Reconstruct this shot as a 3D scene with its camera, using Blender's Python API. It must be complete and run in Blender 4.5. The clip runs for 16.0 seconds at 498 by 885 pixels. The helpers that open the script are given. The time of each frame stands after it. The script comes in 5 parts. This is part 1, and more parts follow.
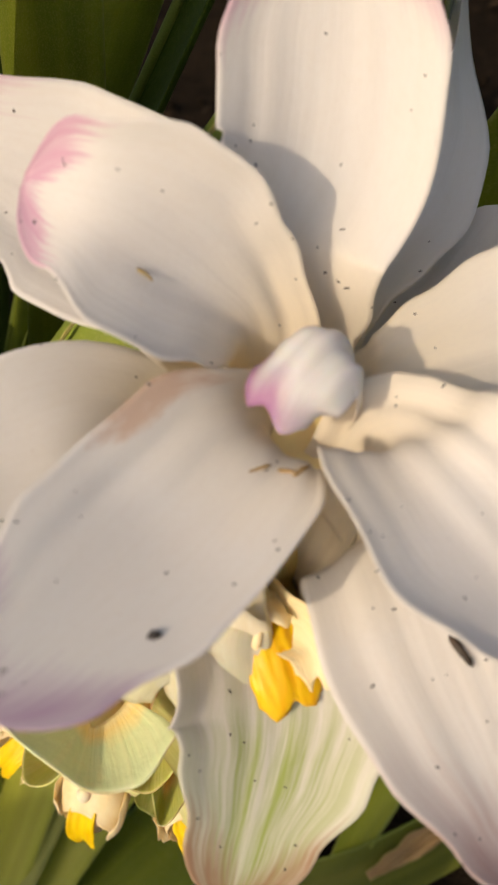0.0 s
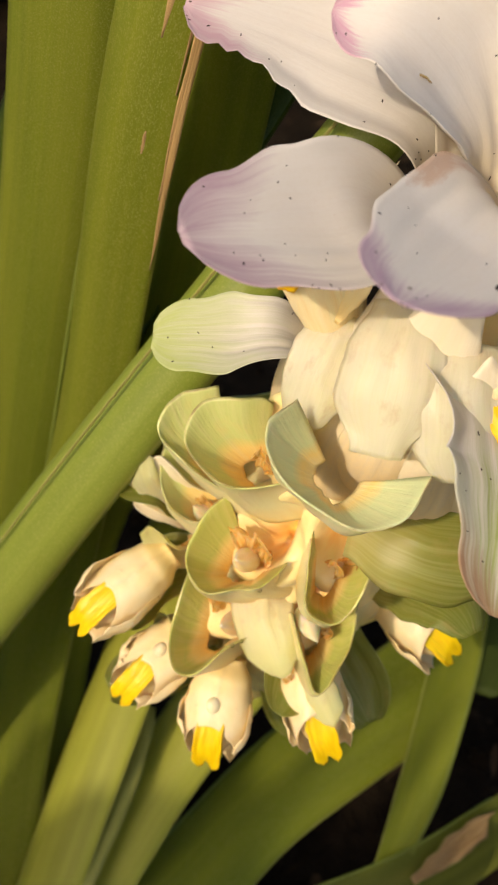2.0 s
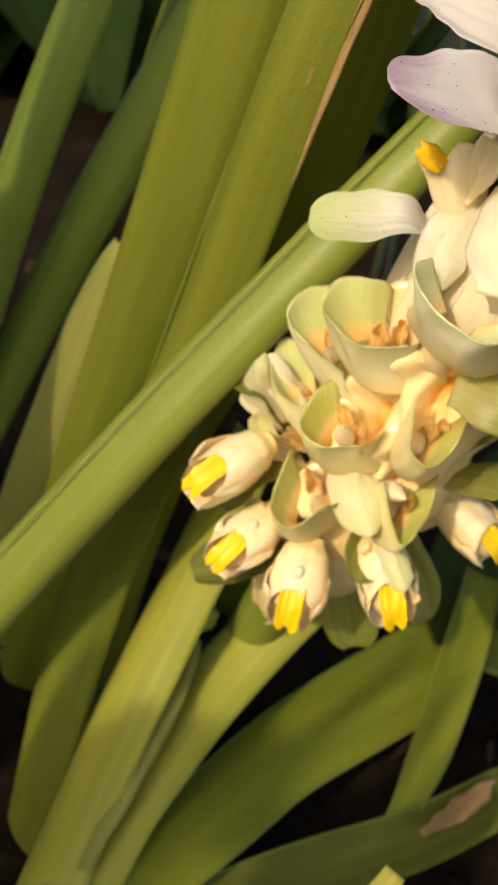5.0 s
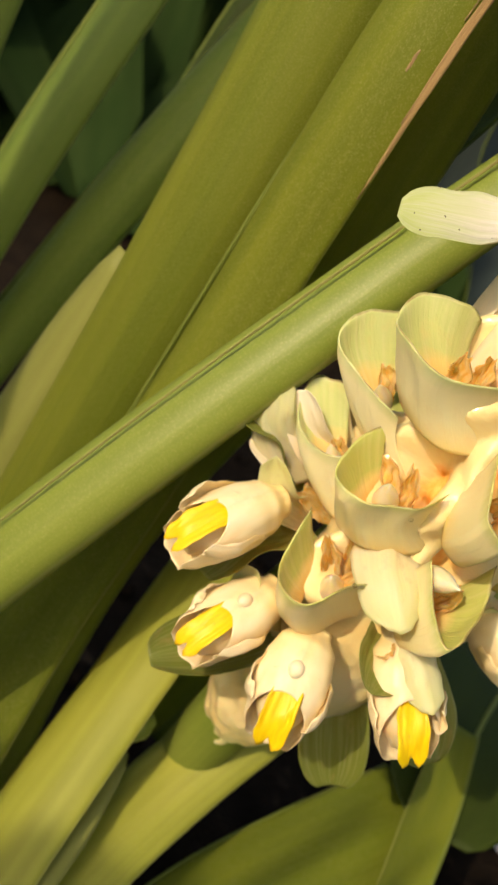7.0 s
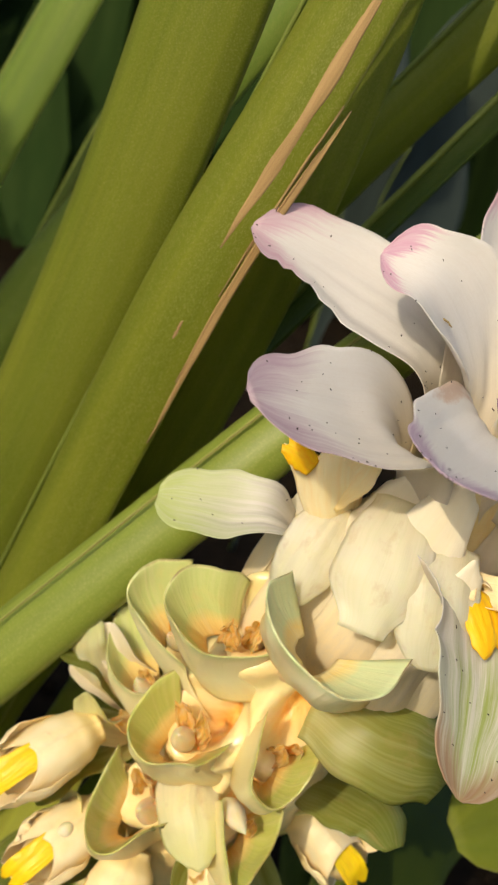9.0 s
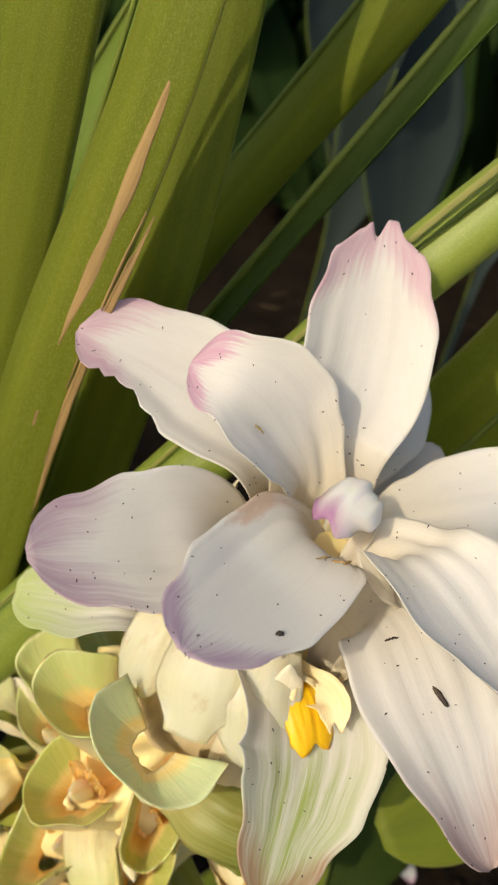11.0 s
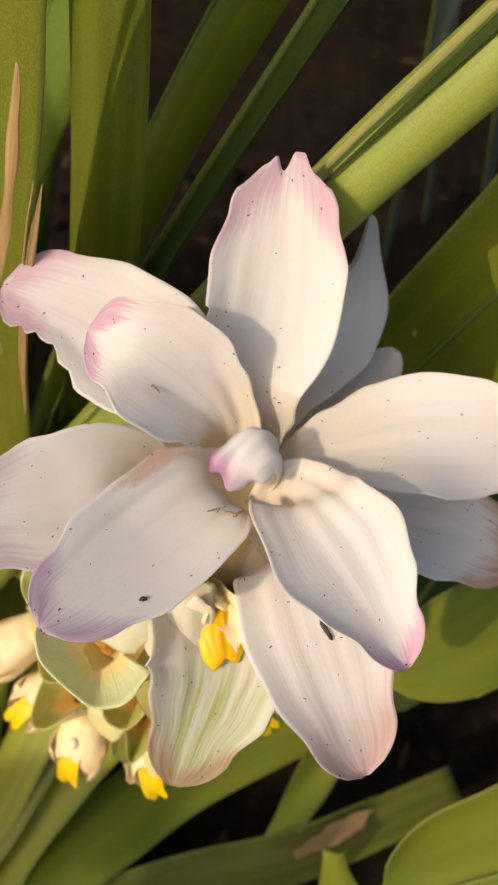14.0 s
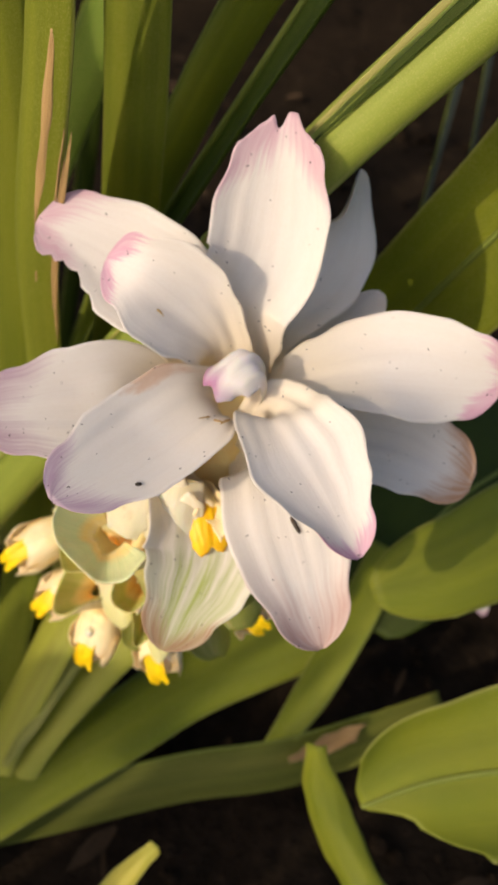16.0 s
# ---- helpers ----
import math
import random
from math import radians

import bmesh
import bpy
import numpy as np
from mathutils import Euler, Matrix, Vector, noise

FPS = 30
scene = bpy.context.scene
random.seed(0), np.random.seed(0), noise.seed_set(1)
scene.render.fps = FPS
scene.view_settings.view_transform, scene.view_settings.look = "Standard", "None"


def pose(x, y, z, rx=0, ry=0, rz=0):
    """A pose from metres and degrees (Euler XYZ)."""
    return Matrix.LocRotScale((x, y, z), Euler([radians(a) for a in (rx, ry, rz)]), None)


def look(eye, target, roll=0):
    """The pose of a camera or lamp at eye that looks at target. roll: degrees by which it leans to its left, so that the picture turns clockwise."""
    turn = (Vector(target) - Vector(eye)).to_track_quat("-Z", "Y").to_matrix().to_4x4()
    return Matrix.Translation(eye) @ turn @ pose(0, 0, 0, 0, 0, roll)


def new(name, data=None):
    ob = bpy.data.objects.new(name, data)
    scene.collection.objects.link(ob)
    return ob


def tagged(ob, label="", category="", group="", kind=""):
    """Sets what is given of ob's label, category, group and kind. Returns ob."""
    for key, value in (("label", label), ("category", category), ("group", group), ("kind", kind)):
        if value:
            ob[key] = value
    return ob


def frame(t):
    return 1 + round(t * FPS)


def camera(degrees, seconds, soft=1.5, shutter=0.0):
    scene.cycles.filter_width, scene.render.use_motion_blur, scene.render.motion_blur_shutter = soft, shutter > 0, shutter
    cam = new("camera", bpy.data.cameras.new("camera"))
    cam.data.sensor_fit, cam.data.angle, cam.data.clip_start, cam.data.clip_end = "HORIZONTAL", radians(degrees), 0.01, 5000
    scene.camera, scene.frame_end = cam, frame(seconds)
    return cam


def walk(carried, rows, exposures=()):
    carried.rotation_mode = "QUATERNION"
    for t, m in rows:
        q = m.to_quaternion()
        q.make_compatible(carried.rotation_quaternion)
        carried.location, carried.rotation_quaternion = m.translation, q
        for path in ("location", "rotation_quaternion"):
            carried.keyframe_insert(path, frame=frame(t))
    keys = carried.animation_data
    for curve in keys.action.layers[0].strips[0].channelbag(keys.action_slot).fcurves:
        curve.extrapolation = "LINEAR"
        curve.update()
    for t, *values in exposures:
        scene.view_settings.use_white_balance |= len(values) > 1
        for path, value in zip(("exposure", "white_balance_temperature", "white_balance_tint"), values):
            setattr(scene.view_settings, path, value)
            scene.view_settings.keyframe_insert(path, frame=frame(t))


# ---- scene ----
cam = camera(30.5, 16.0, 2.2)
cam.data.dof.use_dof = True
cam.data.dof.focus_distance, cam.data.dof.aperture_fstop = 0.16, 42.0
PATH = [
    (0, (0.006, -0.001, 0.366), (-0.055, 1.286, -1.163), -1.4),
    (0.5, (0.004, -0.01, 0.365), (0.005, 1.362, -1.091), -0.0),
    (1, (-0.006, -0.033, 0.356), (0.063, 1.428, -1.008), 1.7),
    (1.5, (-0.026, -0.051, 0.356), (0.108, 1.464, -0.943), 3.4),
    (2, (-0.049, -0.058, 0.34), (0.139, 1.489, -0.913), 4.5),
    (2.5, (-0.051, -0.067, 0.333), (0.164, 1.5, -0.892), 4.8),
    (3, (-0.066, -0.086, 0.328), (0.177, 1.502, -0.864), 5.2),
    (3.5, (-0.074, -0.122, 0.347), (0.182, 1.521, -0.764), 6.2),
    (4, (-0.07, -0.141, 0.358), (0.184, 1.538, -0.699), 6.7),
    (4.5, (-0.073, -0.127, 0.345), (0.177, 1.553, -0.711), 7.9),
    (4.7, (-0.08, -0.124, 0.331), (0.175, 1.558, -0.721), 9.0),
    (6.8, (-0.1, -0.088, 0.26), (0.262, 1.74, -0.465), 21.6),
    (7, (-0.096, -0.084, 0.262), (0.28, 1.744, -0.458), 21.7),
    (7.5, (-0.093, -0.083, 0.28), (0.298, 1.743, -0.437), 21.9),
    (8, (-0.086, -0.08, 0.295), (0.312, 1.74, -0.434), 21.3),
    (8.5, (-0.079, -0.075, 0.312), (0.31, 1.737, -0.441), 19.7),
    (9, (-0.075, -0.075, 0.329), (0.355, 1.735, -0.403), 18.5),
    (9.5, (-0.069, -0.074, 0.337), (0.376, 1.735, -0.391), 17.9),
    (10, (-0.055, -0.072, 0.357), (0.403, 1.72, -0.405), 17.1),
    (10.2, (-0.048, -0.069, 0.367), (0.358, 1.701, -0.47), 16.8),
    (12.3, (-0.021, -0.052, 0.391), (0.163, 1.547, -0.796), 8.6),
    (12.5, (-0.011, -0.043, 0.399), (0.124, 1.494, -0.873), 7.1),
    (13, (-0.004, -0.032, 0.407), (0.071, 1.43, -0.957), 5.4),
    (13.5, (0.008, -0.036, 0.413), (0.01, 1.379, -1.0), 3.6),
    (14, (0.014, -0.045, 0.423), (-0.035, 1.308, -1.05), 3.9),
    (14.5, (0.022, -0.048, 0.43), (-0.063, 1.263, -1.078), 4.2),
    (15, (0.02, -0.056, 0.43), (-0.049, 1.257, -1.077), 5.8),
    (15.5, (0.025, -0.066, 0.435), (-0.037, 1.243, -1.075), 6.3),
    (16, (0.03, -0.071, 0.441), (-0.113, 1.2, -1.097), 3.6),
]
walk(cam, [(t, look(eye, target, roll)) for t, eye, target, roll in PATH],
     [(0, 0.14, 6900, 11), (3, 0.28, 7000, 11), (7.8, 0.38, 7000, 11), (8.5, 0.28, 6850, 9), (9.2, 0.18, 6500, 4), (10, 0.16, 6300, 0), (11.5, 0.20, 6600, 6), (13, 0.22, 6800, 11), (16, 0.30, 6800, 13)])

# ---- light ----
world = bpy.data.worlds.new("sky")
scene.world = world
world.use_nodes = True
wn, wl = world.node_tree.nodes, world.node_tree.links
sky = wn.new("ShaderNodeTexSky")
sky.sky_type = "NISHITA"
sky.sun_disc = False
sky.dust_density, sky.ozone_density = 4.0, 0.4
SUN_FROM = Vector((-0.57, -0.62, 0.54)).normalized()
sky.sun_elevation = math.asin(SUN_FROM.z)
sky.sun_rotation = math.atan2(SUN_FROM.x, SUN_FROM.y)
wl.new(sky.outputs[0], wn["Background"].inputs[0])
wn["Background"].inputs[1].default_value = 0.15
sun_data = bpy.data.lights.new("sun", "SUN")
sun_data.energy, sun_data.angle, sun_data.color = 2.2, radians(0.6), (1.0, 0.85, 0.64)
sun = new("sun", sun_data)
sun.matrix_world = look(SUN_FROM * 5, (0, 0, 0))


# ---- materials ----
class Mat:
    """A small builder of node materials."""

    def __init__(self, name):
        self.m = bpy.data.materials.new(name)
        self.m.use_nodes = True
        self.t = self.m.node_tree
        self.t.nodes.clear()
        self.out = self.n("ShaderNodeOutputMaterial")

    def n(self, kind, **kw):
        node = self.t.nodes.new(kind)
        for k, v in kw.items():
            node.inputs[k].default_value = v
        return node

    def l(self, a, b):
        self.t.links.new(a, b)
        return self

    def uv(self, sx=1.0, sy=1.0):
        c, mp = self.n("ShaderNodeTexCoord"), self.n("ShaderNodeMapping")
        mp.inputs["Scale"].default_value = (sx, sy, 1)
        info = self.n("ShaderNodeObjectInfo")
        cmb = self.n("ShaderNodeCombineXYZ")
        mul = self.n("ShaderNodeMath")
        mul.operation = "MULTIPLY"
        mul.inputs[1].default_value = 37.0
        self.l(info.outputs["Random"], mul.inputs[0])
        self.l(mul.outputs[0], cmb.inputs[2])
        self.l(c.outputs["UV"], mp.inputs[0])
        self.l(cmb.outputs[0], mp.inputs["Location"])
        return mp.outputs[0]

    def obj(self):
        return self.n("ShaderNodeTexCoord").outputs["Object"]

    def u(self, axis="X"):
        sep = self.n("ShaderNodeSeparateXYZ")
        self.l(self.n("ShaderNodeTexCoord").outputs["UV"], sep.inputs[0])
        return sep.outputs[axis]

    def noise(self, vec, scale, detail=3.0, rough=0.55, out="Fac"):
        t = self.n("ShaderNodeTexNoise", Scale=scale, Detail=detail, Roughness=rough)
        self.l(vec, t.inputs["Vector"])
        return t.outputs[out]

    def ramp(self, fac, *stops):
        r = self.n("ShaderNodeValToRGB")
        el = r.color_ramp.elements
        while len(el) < len(stops):
            el.new(0.5)
        for e, (p, c) in zip(el, stops):
            e.position = p
            e.color = (*c, 1) if len(c) == 3 else c
        self.l(fac, r.inputs[0])
        return r.outputs[0]

    def grey(self, fac, a, b, va=0.0, vb=1.0):
        return self.ramp(fac, (a, (va,) * 3), (b, (vb,) * 3))

    def math(self, op, a, b):
        m = self.n("ShaderNodeMath")
        m.operation = op
        for i, v in enumerate((a, b)):
            if isinstance(v, (int, float)):
                m.inputs[i].default_value = v
            else:
                self.l(v, m.inputs[i])
        return m.outputs[0]

    def mix(self, fac, a, b, kind="MIX"):
        m = self.n("ShaderNodeMix")
        m.data_type, m.blend_type = "RGBA", kind
        for i, v in ((0, fac), (6, a), (7, b)):
            if isinstance(v, (int, float)):
                m.inputs[i].default_value = v
            elif isinstance(v, tuple):
                m.inputs[i].default_value = (*v, 1)
            else:
                self.l(v, m.inputs[i])
        return m.outputs[2]

    def finish(self, col, rough=0.5, thin=0.0, thin_tint=None, bump=None, bump_d=0.0003, spec=0.4, coat=0.0, wax=0.0):
        p = self.n("ShaderNodeBsdfPrincipled", Roughness=rough)
        p.inputs["Specular IOR Level"].default_value = spec
        p.inputs["Coat Weight"].default_value = coat
        p.inputs["Coat Roughness"].default_value = 0.15
        p.inputs["Subsurface Weight"].default_value = wax
        p.inputs["Subsurface Radius"].default_value = (1.0, 0.55, 0.22)
        p.inputs["Subsurface Scale"].default_value = 0.004
        if isinstance(col, tuple):
            p.inputs["Base Color"].default_value = (*col, 1)
        else:
            self.l(col, p.inputs["Base Color"])
        nrm = None
        if bump is not None:
            b = self.n("ShaderNodeBump", Strength=1.0, Distance=bump_d)
            self.l(bump, b.inputs["Height"])
            self.l(b.outputs[0], p.inputs["Normal"])
            nrm = b.outputs[0]
        if thin:
            tr = self.n("ShaderNodeBsdfTranslucent")
            c = self.mix(1.0, col, thin_tint or (1, 1, 1), "MULTIPLY")
            self.l(c, tr.inputs[0])
            if nrm:
                self.l(nrm, tr.inputs["Normal"])
            ms = self.n("ShaderNodeMixShader", Fac=thin)
            self.l(p.outputs[0], ms.inputs[1])
            self.l(tr.outputs[0], ms.inputs[2])
            self.l(ms.outputs[0], self.out.inputs[0])
        else:
            self.l(p.outputs[0], self.out.inputs[0])
        return self.m


def bract_material(name, tip, tip_from, streak=0.0, base=(0.80, 0.72, 0.57), body=(0.755, 0.735, 0.72), tip_to=1.0, thin=0.34, stain=None):
    """White bract: creamy at its foot, a coloured tip, fine lengthwise veins."""
    m = Mat(name)
    u = m.u()
    wob = m.noise(m.uv(5, 3), 1.0, 4)
    uu = m.math("ADD", u, m.math("MULTIPLY", m.math("SUBTRACT", wob, 0.5), 0.16))
    vein = m.noise(m.uv(1.5, 26), 1.0, 3, 0.6)
    fine = m.noise(m.uv(5, 110), 1.0, 3, 0.6)
    col = m.mix(m.grey(uu, 0.2, 0.55), base, body)
    blot = m.noise(m.uv(3, 2.2), 1.4, 5, 0.6)
    col = m.mix(m.grey(blot, 0.45, 0.75, 0, 0.35), col, (0.75, 0.69, 0.64))
    col = m.mix(m.grey(vein, 0.45, 0.75, 0, 0.18), col, (0.68, 0.63, 0.57))
    mott = m.noise(m.uv(60, 34), 1.0, 3, 0.7)
    col = m.mix(m.grey(mott, 0.45, 0.75, 0, 0.22), col, (0.68, 0.63, 0.58))
    if streak:
        green = m.math("MULTIPLY", m.grey(m.noise(m.uv(1.1, 13), 1.0, 5, 0.75), 0.40, 0.58), m.grey(uu, 0.38, 0.70))
        mid = m.math("ABSOLUTE", m.math("SUBTRACT", m.u("Y"), 0.46), 0.0)
        green = m.math("MULTIPLY", green, m.grey(mid, 0.14, 0.46, 1.0, 0.25))
        col = m.mix(m.grey(uu, 0.55, 0.95, 0, 0.4 * streak), col, (0.62, 0.66, 0.26))
        col = m.mix(m.math("MULTIPLY", green, streak), col, (0.36, 0.44, 0.09))
    edge = m.math("ABSOLUTE", m.math("SUBTRACT", m.u("Y"), 0.5), 0.0)
    tipf = m.math("ADD", uu, m.math("MULTIPLY", edge, 0.26))
    rays = m.noise(m.uv(1.2, 34), 1.0, 4, 0.7)
    tipf = m.math("ADD", tipf, m.math("MULTIPLY", m.math("SUBTRACT", rays, 0.5), 0.22))
    tipm = m.math("MULTIPLY", m.grey(tipf, tip_from, tip_to, 0.0, 0.9), m.grey(m.noise(m.uv(6, 14), 1.0, 4), 0.2, 0.6, 0.5, 1))
    col = m.mix(tipm, col, tip)
    speck = m.noise(m.uv(30, 24), 1.0, 2, 0.7)
    col = m.mix(m.grey(speck, 0.74, 0.84, 0, 0.45), col, (0.42, 0.27, 0.16))
    if stain:
        du, dv = m.math("SUBTRACT", u, stain[0]), m.math("SUBTRACT", m.u("Y"), stain[1])
        d2 = m.math("ADD", m.math("MULTIPLY", m.math("MULTIPLY", du, du), 40.0), m.math("MULTIPLY", m.math("MULTIPLY", dv, dv), 60.0))
        d2 = m.math("ADD", d2, m.math("MULTIPLY", m.math("SUBTRACT", m.noise(m.uv(14, 14), 1.0, 4, 0.7), 0.5), 1.6))
        col = m.mix(m.grey(d2, 0.15, 0.75, 0.7, 0.0), col, (0.58, 0.38, 0.25))
    h = m.math("ADD", m.math("MULTIPLY", vein, 0.7), m.math("MULTIPLY", m.math("ADD", fine, mott), 0.35))
    return m.finish(col, 0.58, thin, (1.0, 0.95, 0.82), h, 0.00007, 0.25)


PINK = bract_material("pink_tipped_bract", (0.64, 0.36, 0.50), 0.95, tip_to=1.18)
MAUVE = bract_material("mauve_tipped_bract", (0.46, 0.32, 0.40), 0.84, tip_to=1.26)
BLUSH = bract_material("blush_tipped_bract", (0.62, 0.40, 0.49), 0.90, tip_to=1.22)
STAINED = bract_material("stained_mauve_bract", (0.46, 0.32, 0.44), 0.90, tip_to=1.24, stain=(0.44, 0.95))
STREAKED = bract_material("green_streaked_bract", (0.42, 0.24, 0.14), 0.90, streak=0.9)
GREENTIP = bract_material("green_tipped_bract", (0.50, 0.58, 0.20), 0.66, streak=0.4, tip_to=1.2)
RUSTTIP = bract_material("brown_tipped_bract", (0.45, 0.24, 0.12), 0.90)
TANTIP = bract_material("tan_tipped_bract", (0.52, 0.34, 0.30), 0.80, tip_to=1.12)
WHITE = bract_material("plain_white_bract", (0.72, 0.68, 0.66), 0.9)
CREAMFOOT = bract_material("cream_bract_foot", (0.90, 0.84, 0.68), 0.6, body=(0.86, 0.76, 0.52), base=(0.90, 0.70, 0.36), thin=0.2)


def rolled_material():
    """White young bract with a purple strip along its free edge (v at 1) towards the tip."""
    m = Mat("purple_edged_bract")
    u, v = m.u(), m.u("Y")
    wob = m.noise(m.uv(6, 6), 1.0, 4)
    strip = m.math("ADD", u, m.math("MULTIPLY", m.math("SUBTRACT", wob, 0.5), 0.08))
    tip = m.math("MULTIPLY", m.grey(strip, 0.86, 0.97), m.grey(v, 0.45, 0.85, 1.0, 0.1))
    vein = m.noise(m.uv(2, 30), 1.0, 3)
    col = m.mix(m.grey(u, 0.3, 0.7), (0.76, 0.67, 0.48), (0.75, 0.72, 0.71))
    col = m.mix(m.grey(vein, 0.5, 0.8, 0, 0.3), col, (0.70, 0.63, 0.56))
    col = m.mix(tip, col, (0.42, 0.20, 0.36))
    return m.finish(col, 0.48, 0.3, (1, 0.95, 0.82), vein, 0.00007, 0.35, wax=0.3)


BUDPINK = rolled_material()


def pouch_material(name, rim, body, heart=(0.93, 0.52, 0.10), wide=0.78):
    """Cream outside (u under 0.5), a green band round the rim (u 0.5), then yellow to amber down inside."""
    m = Mat(name)
    u = m.u()
    wob = m.noise(m.uv(5, 5), 1.0, 4)
    uu = m.math("ADD", u, m.math("MULTIPLY", m.math("SUBTRACT", wob, 0.5), 0.14))
    vein = m.noise(m.uv(1.2, 40), 1.0, 3)
    mid = tuple(a * 0.6 + b * 0.4 for a, b in zip(rim, body))
    col = m.ramp(uu, (0.0, (0.92, 0.68, 0.26)), (0.16, body), (0.38, body), (0.47, mid), (0.51, rim), (wide, rim), (wide + 0.09, (0.92, 0.70, 0.24)), (0.99, heart))
    col = m.mix(m.grey(vein, 0.45, 0.8, 0, 0.35), col, (0.92, 0.82, 0.46))
    blot = m.noise(m.uv(4, 6), 1.0, 5, 0.65)
    col = m.mix(m.grey(blot, 0.54, 0.8, 0, 0.4), col, (0.90, 0.64, 0.24))
    edge = m.math("ABSOLUTE", m.math("SUBTRACT", u, 0.5), 0.0)
    patch = m.noise(m.uv(1.5, 5), 1.0, 3)
    brown = m.math("MULTIPLY", m.grey(edge, 0.004, 0.014, 0.75, 0), m.grey(patch, 0.44, 0.58))
    col = m.mix(brown, col, (0.28, 0.15, 0.04))
    return m.finish(col, 0.36, 0.14, (1.0, 0.93, 0.62), m.math("ADD", vein, m.math("MULTIPLY", m.noise(m.uv(14, 26), 1.0, 3), 0.8)), 0.00016, 0.4, coat=0.3, wax=0.2)


POUCH = pouch_material("green_rimmed_pouch", (0.58, 0.60, 0.14), (0.95, 0.82, 0.40))
POUCH_PALE = pouch_material("pale_pouch", (0.66, 0.71, 0.26), (0.95, 0.86, 0.48), (0.94, 0.64, 0.20), 0.80)
POUCH_MINT = pouch_material("mint_pouch", (0.70, 0.77, 0.40), (0.94, 0.88, 0.58), (0.92, 0.74, 0.34), 0.84)


def skin_material(name, a, b, c):
    """A smooth green bract, paler at its foot, with a thin brown edge."""
    m = Mat(name)
    u = m.u()
    vein = m.noise(m.uv(1.2, 30), 1.0, 3)
    col = m.ramp(u, (0.0, a), (0.35, b), (0.9, c))
    col = m.mix(m.grey(vein, 0.45, 0.8, 0, 0.3), col, (0.70, 0.70, 0.36))
    blot = m.noise(m.uv(5, 5), 1.0, 5, 0.6)
    col = m.mix(m.grey(blot, 0.56, 0.8, 0, 0.5), col, (0.60, 0.40, 0.18))
    return m.finish(col, 0.4, 0.4, (1.0, 0.92, 0.5), vein, 0.00006, 0.4, wax=0.3)


# bract green, set darker to hold some shade from the bracts above
SKIN = skin_material("green_skin", (0.54, 0.48, 0.17), (0.30, 0.31, 0.062), (0.21, 0.24, 0.036))


LOBE = skin_material("pale_hanging_lobe", (0.86, 0.78, 0.56), (0.88, 0.84, 0.68), (0.82, 0.80, 0.62))
POUCH_THIN = skin_material("pale_thin_bract", (0.92, 0.76, 0.40), (0.92, 0.84, 0.54), (0.78, 0.78, 0.38))


def plain_petal(name, a, b, thin, tint, scale=(3, 8), rough=0.4, bump=0.00012, low=0.35, high=0.7, wax=0.5, frayed=0.0, coat=0.0, foot=None):
    """Petal tissue; frayed: how brown its dried edge is; foot: a colour towards u 0."""
    m = Mat(name)
    f = m.noise(m.uv(*scale), 1.0, 4)
    col = m.mix(m.grey(f, low, high), a, b)
    if foot:
        col = m.mix(m.grey(m.u(), 0.1, 0.6, 0.8, 0.0), col, foot)
    spot = m.noise(m.uv(7, 7), 1.0, 4, 0.7)
    col = m.mix(m.grey(spot, 0.64, 0.78, 0, 0.45), col, (0.62, 0.32, 0.10))
    if frayed:
        rim = m.math("ABSOLUTE", m.math("SUBTRACT", m.u("Y"), 0.5), 0.0)
        rim = m.math("MAXIMUM", m.math("MULTIPLY", rim, 2.0), m.u())
        rim = m.math("ADD", rim, m.math("MULTIPLY", m.math("SUBTRACT", spot, 0.5), 0.16))
        col = m.mix(m.grey(rim, 0.94, 1.02, 0, frayed), col, (0.52, 0.26, 0.07))
    return m.finish(col, rough, thin, tint, f, bump, 0.4, coat=coat, wax=wax)


CREAM = plain_petal("cream_petal", (0.93, 0.80, 0.50), (0.92, 0.70, 0.32), 0.25, (1, 0.9, 0.62), wax=0.2)
PETAL = plain_petal("cream_petal_frayed", (0.95, 0.83, 0.53), (0.94, 0.75, 0.40), 0.14, (1, 0.90, 0.58), scale=(3, 16), bump=0.00015, frayed=0.16, wax=0.1, foot=(0.92, 0.70, 0.28))
YELLOW = plain_petal("yellow_lip", (0.94, 0.73, 0.012), (0.92, 0.62, 0.01), 0.25, (1, 0.8, 0.3), wax=0.0, frayed=0.25)
GOLD = plain_petal("orange_lip", (0.93, 0.64, 0.012), (0.92, 0.50, 0.01), 0.25, (1, 0.7, 0.2), wax=0.0, frayed=0.2)
WAX = plain_petal("white_bud_tip", (0.88, 0.80, 0.62), (0.86, 0.72, 0.44), 0.2, (1, 0.95, 0.8))
RUST = plain_petal("withered_flower", (0.93, 0.56, 0.13), (0.95, 0.78, 0.38), 0.35, (1, 0.7, 0.3), (6, 6), 0.2, 0.0004, coat=0.6)


